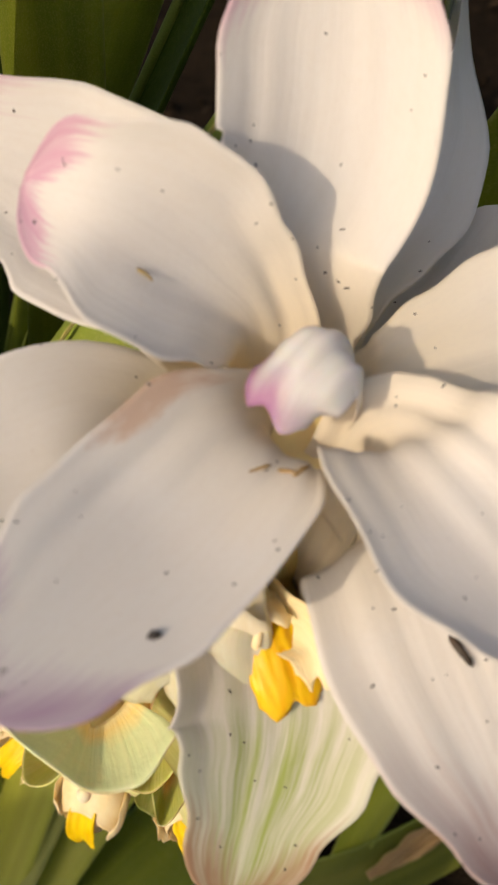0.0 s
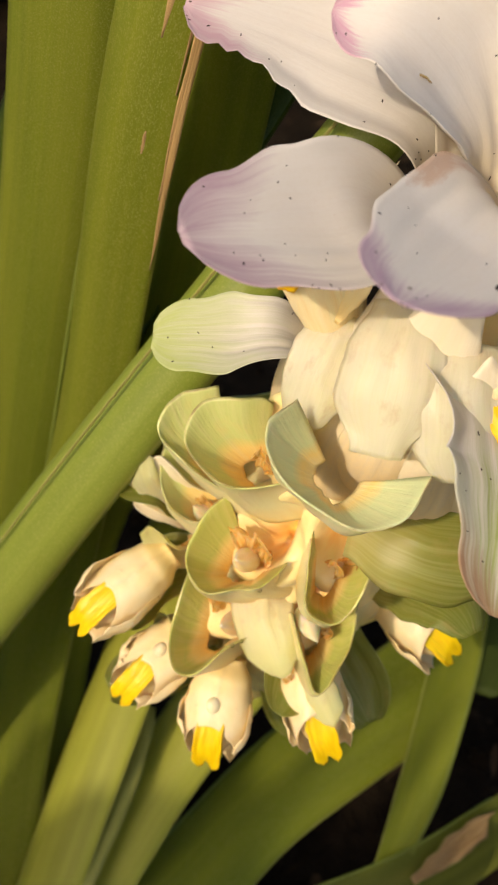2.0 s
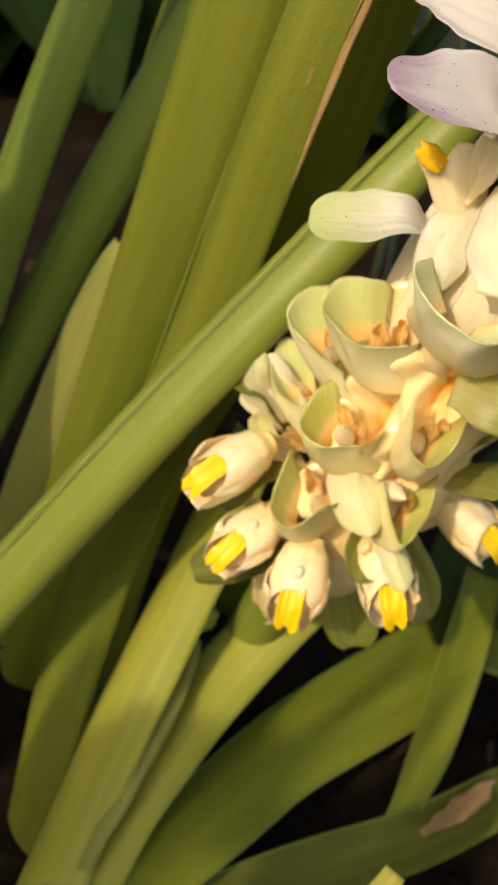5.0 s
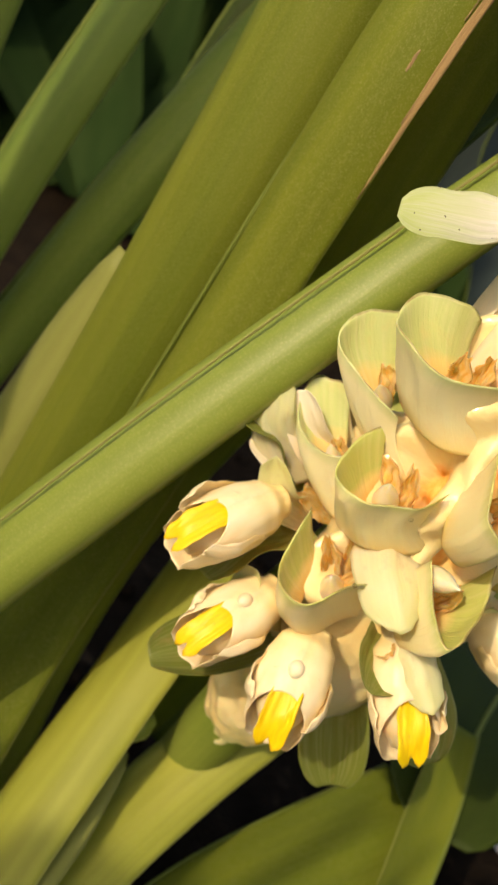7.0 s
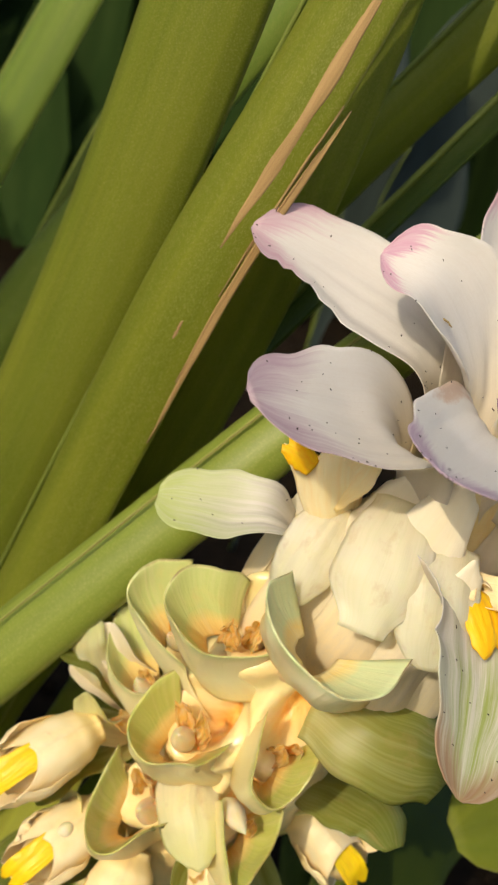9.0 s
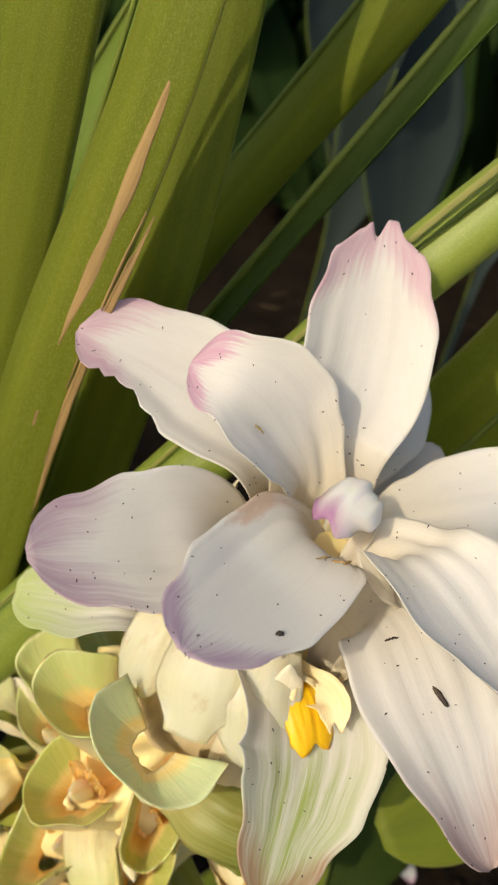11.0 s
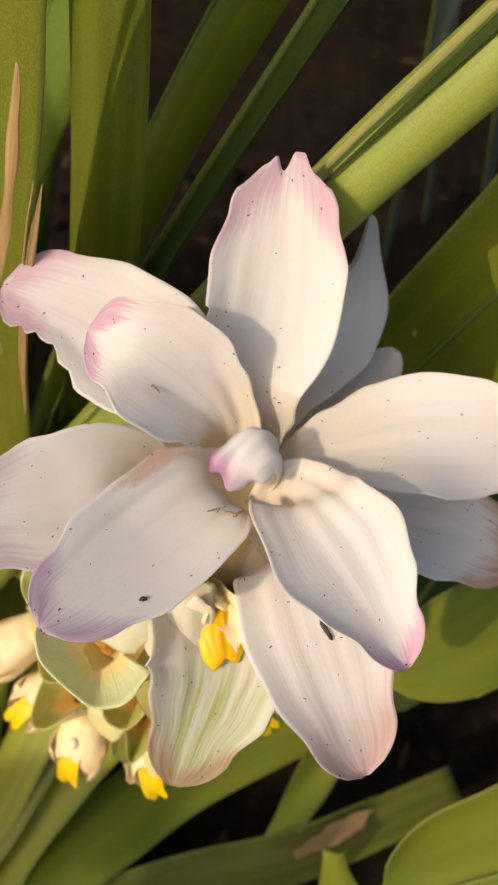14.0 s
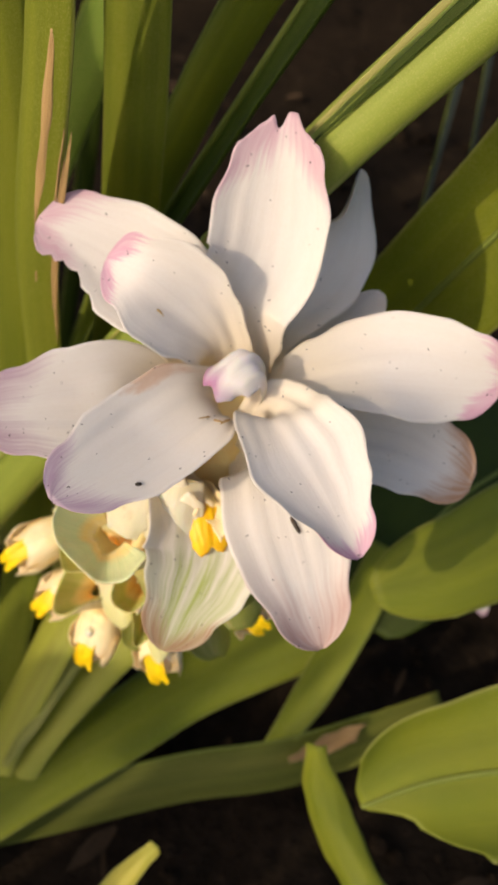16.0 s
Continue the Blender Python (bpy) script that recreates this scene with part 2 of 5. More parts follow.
def core_material():
    """Cream flesh of the spike, amber and wet where the withered flowers sit."""
    m = Mat("cream_spike_core")
    f = m.noise(m.uv(14, 9), 1.0, 5, 0.6)
    fine = m.noise(m.uv(60, 40), 1.0, 4, 0.6)
    col = m.mix(m.grey(f, 0.35, 0.7), (0.84, 0.73, 0.38), (0.84, 0.62, 0.26))
    pit = m.n("ShaderNodeAttribute")
    pit.attribute_name = "amber"
    wet = m.math("ADD", pit.outputs["Fac"], m.math("MULTIPLY", m.math("SUBTRACT", fine, 0.5), 0.5))
    col = m.mix(m.grey(wet, 0.60, 1.05), col, m.mix(m.grey(fine, 0.35, 0.65), (0.88, 0.56, 0.16), (0.84, 0.38, 0.07)))
    return m.finish(col, 0.28, 0, None, m.math("ADD", f, fine), 0.0004, 0.45, coat=0.4, wax=0.15)


BODY = core_material()


def leaf_material(name, a, b, thin=0.35, tint=(0.85, 1.0, 0.25), veins=60, rough=0.55, brown=0.0, grain=0.00005, down=0.35, spec=0.3):
    m = Mat(name)
    vein = m.noise(m.uv(1.0, veins), 1.0, 2, 0.5)
    fine = m.noise(m.uv(40, veins * 3), 1.0, 2, 0.6)
    big = m.noise(m.uv(4, 2), 1.0, 4, 0.55)
    col = m.mix(m.grey(big, 0.3, 0.72), a, b)
    col = m.mix(m.grey(vein, 0.4, 0.75, 0, 0.16), col, tuple(c * 1.5 for c in b))
    mid = m.noise(m.uv(1.2, 5), 1.0, 3, 0.5)
    col = m.mix(m.grey(mid, 0.35, 0.7, 0, 0.45), col, tuple(c * 0.62 for c in a))
    dots = m.noise(m.uv(1300, 110), 1.0, 2, 0.7)
    col = m.mix(m.grey(dots, 0.50, 0.70, 0, min(0.6, down * 1.3)), col, (0.44, 0.42, 0.15))
    if down > 0.2:
        scuff = m.noise(m.uv(150, 16), 1.0, 4, 0.75)
        col = m.mix(m.grey(scuff, 0.72, 0.78, 0, 0.4), col, (0.50, 0.48, 0.26))
        edge = m.math("ABSOLUTE", m.math("SUBTRACT", m.u("Y"), 0.5), 0.0)
        col = m.mix(m.grey(edge, 0.475, 0.497, 0, 0.55), col, (0.42, 0.42, 0.15))
    if brown:
        br = m.noise(m.uv(2.5, 3), 1.3, 5, 0.65)
        col = m.mix(m.grey(br, 0.62 - brown, 0.70 - brown * 0.5), col, (0.30, 0.19, 0.08))
    h = m.math("ADD", vein, m.math("MULTIPLY", fine, 0.35))
    return m.finish(col, rough, thin, tint, h, grain, spec)


SHEATH = leaf_material("leaf_sheath_green", (0.17, 0.22, 0.014), (0.27, 0.295, 0.026), thin=0.45, tint=(1.0, 1.0, 0.2))
STALK = leaf_material("leaf_stalk_green", (0.19, 0.26, 0.030), (0.29, 0.34, 0.055), thin=0.2, veins=80, rough=0.45, spec=0.4, down=0.24)
LEAF = leaf_material("leaf_green", (0.17, 0.22, 0.010), (0.25, 0.28, 0.014), thin=0.4)
# leaf green darkened so that the colour itself carries the shade
SHADELEAF = leaf_material("shade_toned_leaf_green", (0.020, 0.040, 0.003), (0.034, 0.056, 0.005), thin=0.2, down=0.1, spec=0.15)
# green greyed and darkened to give the look of sky-lit shade
GREYLEAF = leaf_material("skylit_shade_leaf", (0.028, 0.042, 0.040), (0.050, 0.068, 0.062), thin=0.1, veins=12, rough=0.6, down=0.0, spec=0.3)
# leaf green lowered to include the shade over the soil strip
SHADESTRIP = leaf_material("shade_toned_strip_green", (0.075, 0.095, 0.010), (0.12, 0.125, 0.020), thin=0.2, down=0.1, spec=0.15)
YOUNG = leaf_material("young_shoot_green", (0.30, 0.33, 0.030), (0.41, 0.41, 0.055), thin=0.25, tint=(1.0, 1.0, 0.3))
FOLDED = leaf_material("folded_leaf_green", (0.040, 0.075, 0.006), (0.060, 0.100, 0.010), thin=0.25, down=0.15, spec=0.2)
PALESHEATH = leaf_material("pale_sheath", (0.34, 0.35, 0.09), (0.26, 0.28, 0.05), thin=0.35)
DRYLEAF = leaf_material("dry_leaf", (0.34, 0.22, 0.11), (0.24, 0.14, 0.06), thin=0.15, tint=(1, 0.8, 0.5), rough=0.7)
SCAR = leaf_material("dry_scar", (0.28, 0.17, 0.07), (0.40, 0.25, 0.11), thin=0.0, tint=(1, 1, 1), veins=20, rough=0.7)

# near-black green: the far plants' shade is painted into the leaves
FARLEAF = leaf_material("far_leaf_shade_green", (0.012, 0.026, 0.006), (0.022, 0.038, 0.010), thin=0.05, veins=12, rough=0.9, down=0.0, spec=0.03)
# stalk green with part of the background shade mixed into the colour
SHADESTALK = leaf_material("shade_darkened_stalk_green", (0.11, 0.19, 0.018), (0.18, 0.25, 0.026), thin=0.25)
# dry brown taken almost as dark as the shade-darkened soil
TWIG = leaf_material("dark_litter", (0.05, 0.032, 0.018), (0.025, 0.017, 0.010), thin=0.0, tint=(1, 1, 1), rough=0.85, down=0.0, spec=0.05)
BUDLEAF = leaf_material("yellow_green_shoot", (0.42, 0.42, 0.06), (0.55, 0.48, 0.10), thin=0.3)
SCARGREEN = leaf_material("pale_margin", (0.30, 0.31, 0.08), (0.42, 0.36, 0.14), thin=0.3)
RIB = leaf_material("midrib_green", (0.13, 0.18, 0.02), (0.17, 0.22, 0.035), thin=0.2)


# dark garden soil, with the plants' shade added to its browns
def soil_material():
    m = Mat("shade_darkened_soil")
    o = m.obj()
    a, b, c = m.noise(o, 9, 5), m.noise(o, 70, 5, 0.65), m.noise(o, 320, 3, 0.7)
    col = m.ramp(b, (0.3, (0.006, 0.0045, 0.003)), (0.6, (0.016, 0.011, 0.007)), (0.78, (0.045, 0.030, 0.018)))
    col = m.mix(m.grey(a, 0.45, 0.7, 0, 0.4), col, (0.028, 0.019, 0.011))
    h = m.math("ADD", b, m.math("MULTIPLY", c, 0.4))
    return m.finish(col, 0.85, 0, None, h, 0.004, 0.03)


SOIL = soil_material()
_m = Mat("debris_black")
DEBRIS = _m.finish(_m.ramp(_m.noise(_m.obj(), 900, 2), (0.3, (0.012, 0.009, 0.007)), (0.7, (0.06, 0.035, 0.02))), 0.6)
_m = Mat("water_drop")
_p = _m.n("ShaderNodeBsdfPrincipled", Roughness=0.02, IOR=1.33)
_p.inputs["Transmission Weight"].default_value = 1.0
_m.l(_p.outputs[0], _m.out.inputs[0])
WATER = _m.m


# ---- mesh tools ----
def spline(pts, n):
    """n points evenly along a smooth curve through pts."""
    p = [Vector(q) for q in pts]
    p = [p[0] * 2 - p[1]] + p + [p[-1] * 2 - p[-2]]
    dense = []
    for i in range(1, len(p) - 2):
        a, b, c, d = p[i - 1:i + 3]
        for k in range(24):
            t = k / 24
            dense.append(0.5 * (2 * b + (c - a) * t + (2 * a - 5 * b + 4 * c - d) * t * t + (3 * b - a - 3 * c + d) * t ** 3))
    dense.append(p[-2])
    acc = [0.0]
    for a, b in zip(dense, dense[1:]):
        acc.append(acc[-1] + (b - a).length)
    out, j = [], 0
    for i in range(n):
        s = acc[-1] * i / (n - 1)
        while j < len(acc) - 2 and acc[j + 1] < s:
            j += 1
        f = (s - acc[j]) / max(acc[j + 1] - acc[j], 1e-9)
        out.append(dense[j].lerp(dense[j + 1], min(max(f, 0), 1)))
    return out


def at(vals, u):
    """Smooth value at u in 0..1 among evenly spaced vals."""
    x = u * (len(vals) - 1)
    i = min(int(x), len(vals) - 2)
    f = x - i
    f = f * f * (3 - 2 * f)
    return vals[i] * (1 - f) + vals[i + 1] * f


def taper(vals, u):
    """As at(), but a narrow end is rounded off, not drawn out to a thorn."""
    n = len(vals) - 1
    if vals[-1] < 0.5 * vals[-2] and u * n > n - 1:
        f = u * n - n + 1
        return vals[-1] + (vals[-2] - vals[-1]) * (1 - f * f) ** 0.72
    return at(vals, u)


def shell(grid, thick, closed=False):
    """A bmesh from a grid of points, given the thickness of a leaf; UV: x along, y across."""
    bm = bmesh.new()
    uvl = bm.loops.layers.uv.new("UVMap")
    nu, nv = len(grid), len(grid[0])
    nor = [[None] * nv for _ in range(nu)]
    for i in range(nu):
        for j in range(nv):
            a = grid[min(i + 1, nu - 1)][j] - grid[max(i - 1, 0)][j]
            if closed:
                b = grid[i][(j + 1) % (nv - 1)] - grid[i][(j - 1) % (nv - 1)]
            else:
                b = grid[i][min(j + 1, nv - 1)] - grid[i][max(j - 1, 0)]
            k = a.cross(b)
            nor[i][j] = k.normalized() if k.length > 1e-12 else Vector((0, 0, 0))
    top, bot = [], []
    for i in range(nu):
        rt, rb = [], []
        for j in range(nv):
            e = 1.0
            if not closed:
                e = min(1.0, 0.25 + 3.0 * min(j, nv - 1 - j) / (nv - 1))
            e = min(e, 0.25 + 4.0 * (nu - 1 - i) / (nu - 1))
            rt.append(bm.verts.new(grid[i][j] + nor[i][j] * thick * e / 2))
            rb.append(bm.verts.new(grid[i][j] - nor[i][j] * thick * e / 2))
        top.append(rt)
        bot.append(rb)

    def face(vs, uvs):
        try:
            f = bm.faces.new(vs)
        except ValueError:
            return
        f.smooth = True
        for lp, q in zip(f.loops, uvs):
            lp[uvl].uv = q

    for i in range(nu - 1):
        for j in range(nv - 1):
            q = [(i, j), (i + 1, j), (i + 1, j + 1), (i, j + 1)]
            uvs = [(a / (nu - 1), b / (nv - 1)) for a, b in q]
            face([top[a][b] for a, b in q], uvs)
            face([bot[a][b] for a, b in reversed(q)], uvs[::-1])
    for j in range(nv - 1):
        for i, flip in ((0, False), (nu - 1, True)):
            vs = [top[i][j], top[i][j + 1], bot[i][j + 1], bot[i][j]]
            uvs = [(i / (nu - 1), b / (nv - 1)) for b in (j, j + 1, j + 1, j)]
            face(vs[::-1] if flip else vs, uvs)
    if not closed:
        for i in range(nu - 1):
            for j, flip in ((0, True), (nv - 1, False)):
                vs = [top[i][j], top[i + 1][j], bot[i + 1][j], bot[i][j]]
                uvs = [(a / (nu - 1), j / (nv - 1)) for a in (i, i + 1, i + 1, i)]
                face(vs[::-1] if flip else vs, uvs)
    bmesh.ops.recalc_face_normals(bm, faces=bm.faces)
    return bm


def part(name, bm, material, parent, label=""):
    me = bpy.data.meshes.new(name)
    bm.to_mesh(me)
    bm.free()
    me.materials.append(material)
    ob = new(name, me)
    if parent is not None:
        ob.parent = parent
        ob.matrix_parent_inverse = parent.matrix_world.inverted()
    return tagged(ob, label) if label else ob


def thing(name, at_, label, category, group="", kind=""):
    ob = new(name)
    ob.location = at_
    ob.empty_display_size = 0.02
    ob.matrix_world = Matrix.Translation(at_)
    return tagged(ob, label, category, group, kind)


def frames(line, nrm):
    """Along a curve: side and face direction, the face kept near nrm (one vector, or one for each end)."""
    n0, n1 = (nrm if isinstance(nrm, list) else [nrm, nrm])
    n0, n1 = Vector(n0).normalized(), Vector(n1).normalized()
    out = []
    for i in range(len(line)):
        t = (line[min(i + 1, len(line) - 1)] - line[max(i - 1, 0)]).normalized()
        k = n0.lerp(n1, i / (len(line) - 1))
        k = (k - t * k.dot(t)).normalized()
        out.append((t, t.cross(k).normalized(), k))
    return out


def sheet(pts, widths, nrm, cup=0.0, thick=0.0007, nu=30, nv=15, fold=0.0, ripple=0.0, seed=0, bites=(), pleat=0.0, ragged=None, trim=None):
    """A leaf or bract along pts. widths: half widths from foot to tip. cup: how far the edges rise to the face
    side, as a part of the half width (a number, or numbers from foot to tip); fold: a crease along the middle.
    bites: (side, where, depth, length) torn out of an edge; ragged: how much shorter the tip is, from edge to edge; trim: how far
    out the right edge reaches, from foot to tip."""
    fine = 160
    line = spline(pts, fine)
    fr = frames(line, nrm)
    cups = cup if isinstance(cup, (list, tuple)) else [cup, cup]
    grid = []
    for i in range(nu):
        row = []
        for j in range(nv):
            v = 2 * j / (nv - 1) - 1
            u = i / (nu - 1)
            if ragged:
                u *= 1 - at(list(ragged), (v + 1) / 2)
            if trim:
                v = -1 + (v + 1) / 2 * (1 + at(trim, u))
            x = u * (fine - 1)
            a = min(int(x), fine - 2)
            f = x - a
            p = line[a].lerp(line[a + 1], f)
            s = fr[a][1].lerp(fr[a + 1][1], f)
            k = fr[a][2].lerp(fr[a + 1][2], f)
            w, c = taper(widths, u), at(cups, u)
            ww = w
            for side, where, depth, length in bites:
                if side * v > 0:
                    ww -= w * depth * math.exp(-((u - where) / length) ** 4) * (1.0 + 0.6 * noise.noise(Vector((u * 26, side, 0.5))))
            a = c * 1.35
            if abs(a) > 1e-3:
                x, y = math.sin(v * a) / a, (1 - math.cos(v * a)) / a
            else:
                x, y = v, 0.0
            q = p + s * (x * ww) + k * (y * ww) + k * (fold * w * abs(v))
            if pleat:
                q += k * pleat * noise.noise(Vector((v * 4.5 + seed * 3.3, u * 1.6, seed * 2.1))) * math.sin(math.pi * min(1.0, u * 1.1))
            if ripple:
                g = noise.noise(Vector((u * 3.2 + seed * 7.1, v * 1.3, seed * 3.7)))
                h = noise.noise(Vector((u * 9 + seed, v * 3, seed * 1.3)))
                q += k * ripple * (g + 0.35 * h) * (0.4 + 0.6 * abs(v))
                q += s * ripple * 0.5 * noise.noise(Vector((u * 7 + seed * 2.2, seed, v)))
            row.append(q)
        grid.append(row)
    return shell(grid, thick)


def tube(pts, radii, flat=1.0, nrm=(0, -1, 0), nu=30, nv=20, dent=0.0):
    """A stalk with round or flattened section; dent presses a channel into its upper side."""
    line = spline(pts, nu)
    fr = frames(line, nrm)
    bm = bmesh.new()
    uvl = bm.loops.layers.uv.new("UVMap")
    rings = []
    for i, (p, (t, s, k)) in enumerate(zip(line, fr)):
        r = at(radii, i / (nu - 1))
        ring = []
        for j in range(nv):
            a = 2 * math.pi * j / nv
            d = r * (1 - dent * math.exp(-((a - math.pi / 2) / 0.42) ** 2))
            ring.append(bm.verts.new(p + s * math.cos(a) * d + k * math.sin(a) * d * flat))
        rings.append(ring)
    for i in range(nu - 1):
        for j in range(nv):
            j2 = (j + 1) % nv
            f = bm.faces.new([rings[i][j], rings[i][j2], rings[i + 1][j2], rings[i + 1][j]])
            f.smooth = True
            for lp, q in zip(f.loops, ((i, j), (i, j + 1), (i + 1, j + 1), (i + 1, j))):
                lp[uvl].uv = (q[0] / (nu - 1), q[1] / nv)
    for ring in (rings[0][::-1], rings[-1]):
        bm.faces.new(ring)
    bmesh.ops.recalc_face_normals(bm, faces=bm.faces)
    return bm


# ---- ground ----
def ground_mesh():
    bm = bmesh.new()
    n = 170
    ax = [math.sinh(6.6 * (2 * i / (n - 1) - 1)) / math.sinh(6.6) * 60 for i in range(n)]
    rows = []
    for y in ax:
        row = []
        for x in ax:
            far = min(1.0, 1.2 / (0.001 + math.hypot(x, y)))
            z = (0.010 * noise.noise(Vector((x * 9, y * 9, 3))) + 0.006 * noise.noise(Vector((x * 37, y * 37, 8))) + 0.003 * noise.noise(Vector((x * 110, y * 110, 1)))) * far
            row.append(bm.verts.new((x, y + 0.15, z - 0.012)))
        rows.append(row)
    for a, b in zip(rows, rows[1:]):
        for i in range(n - 1):
            bm.faces.new((a[i], a[i + 1], b[i + 1], b[i])).smooth = True
    return bm


tagged(part("ground", ground_mesh(), SOIL, None), "dark crumbly garden soil, taken darker for shade", "ground", kind="structure")

# ---- flower spike ----
AXIS = [(-0.036, 0.178, -0.02), (-0.028, 0.135, 0.085), (-0.018, 0.104, 0.15), (-0.006, 0.092, 0.21), (0.008, 0.079, 0.275)]
AXIS_LINE = spline(AXIS, 90)
UP = (Vector(AXIS[-1]) - Vector((-0.026, 0.116, 0.09))).normalized()
spike = thing("ginger_flower_spike", (-0.036, 0.178, -0.012), "white pink-tipped ginger flower spike with green pouches and yellow flowers", "flower")
part("peduncle", tube(AXIS[:3], [0.009, 0.010, 0.012], nu=14), STALK, spike, "pale green stalk")



def bract(pts, widths, nrm, mat, cup, label="", ripple=0.0004, seed=1, **kw):
    return part("bract", sheet(pts, widths, nrm, cup, 0.0005, 46, 31, ripple=ripple, seed=seed, pleat=0.0007, **kw), mat, spike, label)


BRACTS = [
    # upright back bract with a torn tip
    bract([(0.0095, 0.0915, 0.2608), (0.0060, 0.0937, 0.2900), (0.0112, 0.1025, 0.3023), (0.0126, 0.1180, 0.3305)], [0.0079, 0.0087, 0.0126, 0.0142, 0.0153, 0.0152, 0.0115, 0.0060], [(0.21, -0.87, 0.44), (-0.03, -0.91, 0.43)], BLUSH, [0.36, 0.64, 0.43], "white bract with torn pink tip", seed=2, ragged=(0.10, 0.04, 0.015, 0.05, 0.0, 0.0, 0.05, 0.08)),
    bract([(0.0133, 0.0922, 0.2612), (0.0122, 0.1021, 0.2768), (0.0270, 0.1248, 0.2908), (0.0310, 0.1314, 0.3093)], [0.0068, 0.0075, 0.0101, 0.0127, 0.0140, 0.0127, 0.0096, 0.0008], [(-0.36, -0.67, 0.60), (0.81, 0.00, 0.59)], WHITE, [0.48, 0.45, 0.31], seed=3),
    bract([(0.014, 0.092, 0.248), (0.028, 0.106, 0.264), (0.042, 0.124, 0.277)], [0.006, 0.009, 0.010, 0.007, 0.001], (-0.3, -0.6, 0.7), WHITE, 0.4, seed=4),
    bract([(0.0147, 0.0872, 0.2702), (0.0229, 0.0835, 0.2788), (0.0473, 0.0905, 0.2822), (0.0748, 0.0950, 0.2787)], [0.0075, 0.0081, 0.0112, 0.0139, 0.0144, 0.0133, 0.0113, 0.0010], [(-0.27, 0.02, 0.79), (-0.42, -0.52, 0.25)], PINK, [0.53, 0.32, 0.24], seed=5),
    bract([(0.0124, 0.0716, 0.2643), (0.0197, 0.0722, 0.2783), (0.0245, 0.0629, 0.2833), (0.0436, 0.0429, 0.2687)], [0.0069, 0.0076, 0.0097, 0.0125, 0.0152, 0.0128, 0.0084, 0.0008], [(-0.02, -0.46, 0.88), (0.13, -0.20, 0.96)], PINK, [0.43, 0.52, 0.86], seed=6),
    bract([(0.0119, 0.0819, 0.2448), (0.0259, 0.0837, 0.2592), (0.0501, 0.0863, 0.2590), (0.0722, 0.0825, 0.2524)], [0.0074, 0.0084, 0.0109, 0.0131, 0.0138, 0.0139, 0.0111, 0.0030], (-0.02, -0.32, 0.94), RUSTTIP, [0.35, 0.38, 0.19], "white bract with withered brown tip", seed=7),
    bract([(0.0098, 0.0684, 0.2473), (0.0187, 0.0661, 0.2714), (0.0280, 0.0467, 0.2631), (0.0386, 0.0306, 0.2472)], [0.0066, 0.0077, 0.0104, 0.0133, 0.0144, 0.0134, 0.0101, 0.0010], [(-0.29, -0.19, 0.86), (0.11, -0.15, 0.92)], TANTIP, [0.54, 0.09, 0.53], seed=8),
    bract([(-0.0011, 0.0715, 0.2330), (0.0041, 0.0598, 0.2538), (0.0061, 0.0484, 0.2474), (0.0006, 0.0292, 0.2358)], [0.0046, 0.0060, 0.0116, 0.0154, 0.0170, 0.0142, 0.0096, 0.0010], [(0.17, -0.38, 0.90), (0.30, -0.61, 0.64)], STREAKED, [0.70, 0.76, 0.50, 0.16], "white bract with green streaks", seed=9),
    bract([(0.0058, 0.0803, 0.2617), (0.0036, 0.0716, 0.2813), (-0.0080, 0.0535, 0.2835), (-0.0218, 0.0328, 0.2872)], [0.0080, 0.0083, 0.0090, 0.0131, 0.0135, 0.0131, 0.0097, 0.0010], [(0.20, -0.32, 0.90), (-0.05, -0.36, 0.92)], STAINED, [0.62, 0.40, 0.16], "cupped white bract with mauve tip and brown scab", seed=10),
    bract([(-0.0005, 0.0828, 0.2490), (-0.0141, 0.0717, 0.2759), (-0.0267, 0.0634, 0.2805), (-0.0467, 0.0542, 0.2844)], [0.0086, 0.0097, 0.0126, 0.0145, 0.0155, 0.0148, 0.0110, 0.0012], [(0.13, -0.35, 0.91), (0.12, -0.32, 0.92)], MAUVE, [0.36, 0.65, 0.14], seed=11),
    bract([(0.0021, 0.0878, 0.2720), (0.0025, 0.0869, 0.2866), (-0.0121, 0.0853, 0.3028), (-0.0236, 0.0888, 0.3054)], [0.0077, 0.0084, 0.0084, 0.0116, 0.0145, 0.0140, 0.0094, 0.0009], [(0.35, -0.71, 0.57), (0.36, -0.71, 0.55)], PINK, [0.60, 0.79, 0.44], "white bract with bright pink tip", seed=12),
    bract([(0.0004, 0.0929, 0.2567), (-0.0037, 0.0916, 0.2869), (-0.0270, 0.1015, 0.2962), (-0.0455, 0.1048, 0.3012)], [0.0072, 0.0081, 0.0108, 0.0132, 0.0155, 0.0153, 0.0119, 0.0010], [(0.41, -0.60, 0.67), (0.25, -0.57, 0.76)], BLUSH, [0.48, 0.36, 0.41], "white bract with a nibbled edge", seed=13, bites=((-1, 0.86, 0.38, 0.07), (-1, 0.74, 0.22, 0.06))),
    bract([(-0.0079, 0.0919, 0.2345), (-0.0263, 0.0823, 0.2505), (-0.0368, 0.0832, 0.2498), (-0.0509, 0.0865, 0.2482)], [0.0048, 0.0054, 0.0066, 0.0073, 0.0079, 0.0094, 0.0076, 0.0023], [(-0.02, 0.04, 0.92), (-0.20, -0.55, 0.72)], GREENTIP, [0.47, 0.62, 0.24], "small white bract with green tip", seed=14),
]
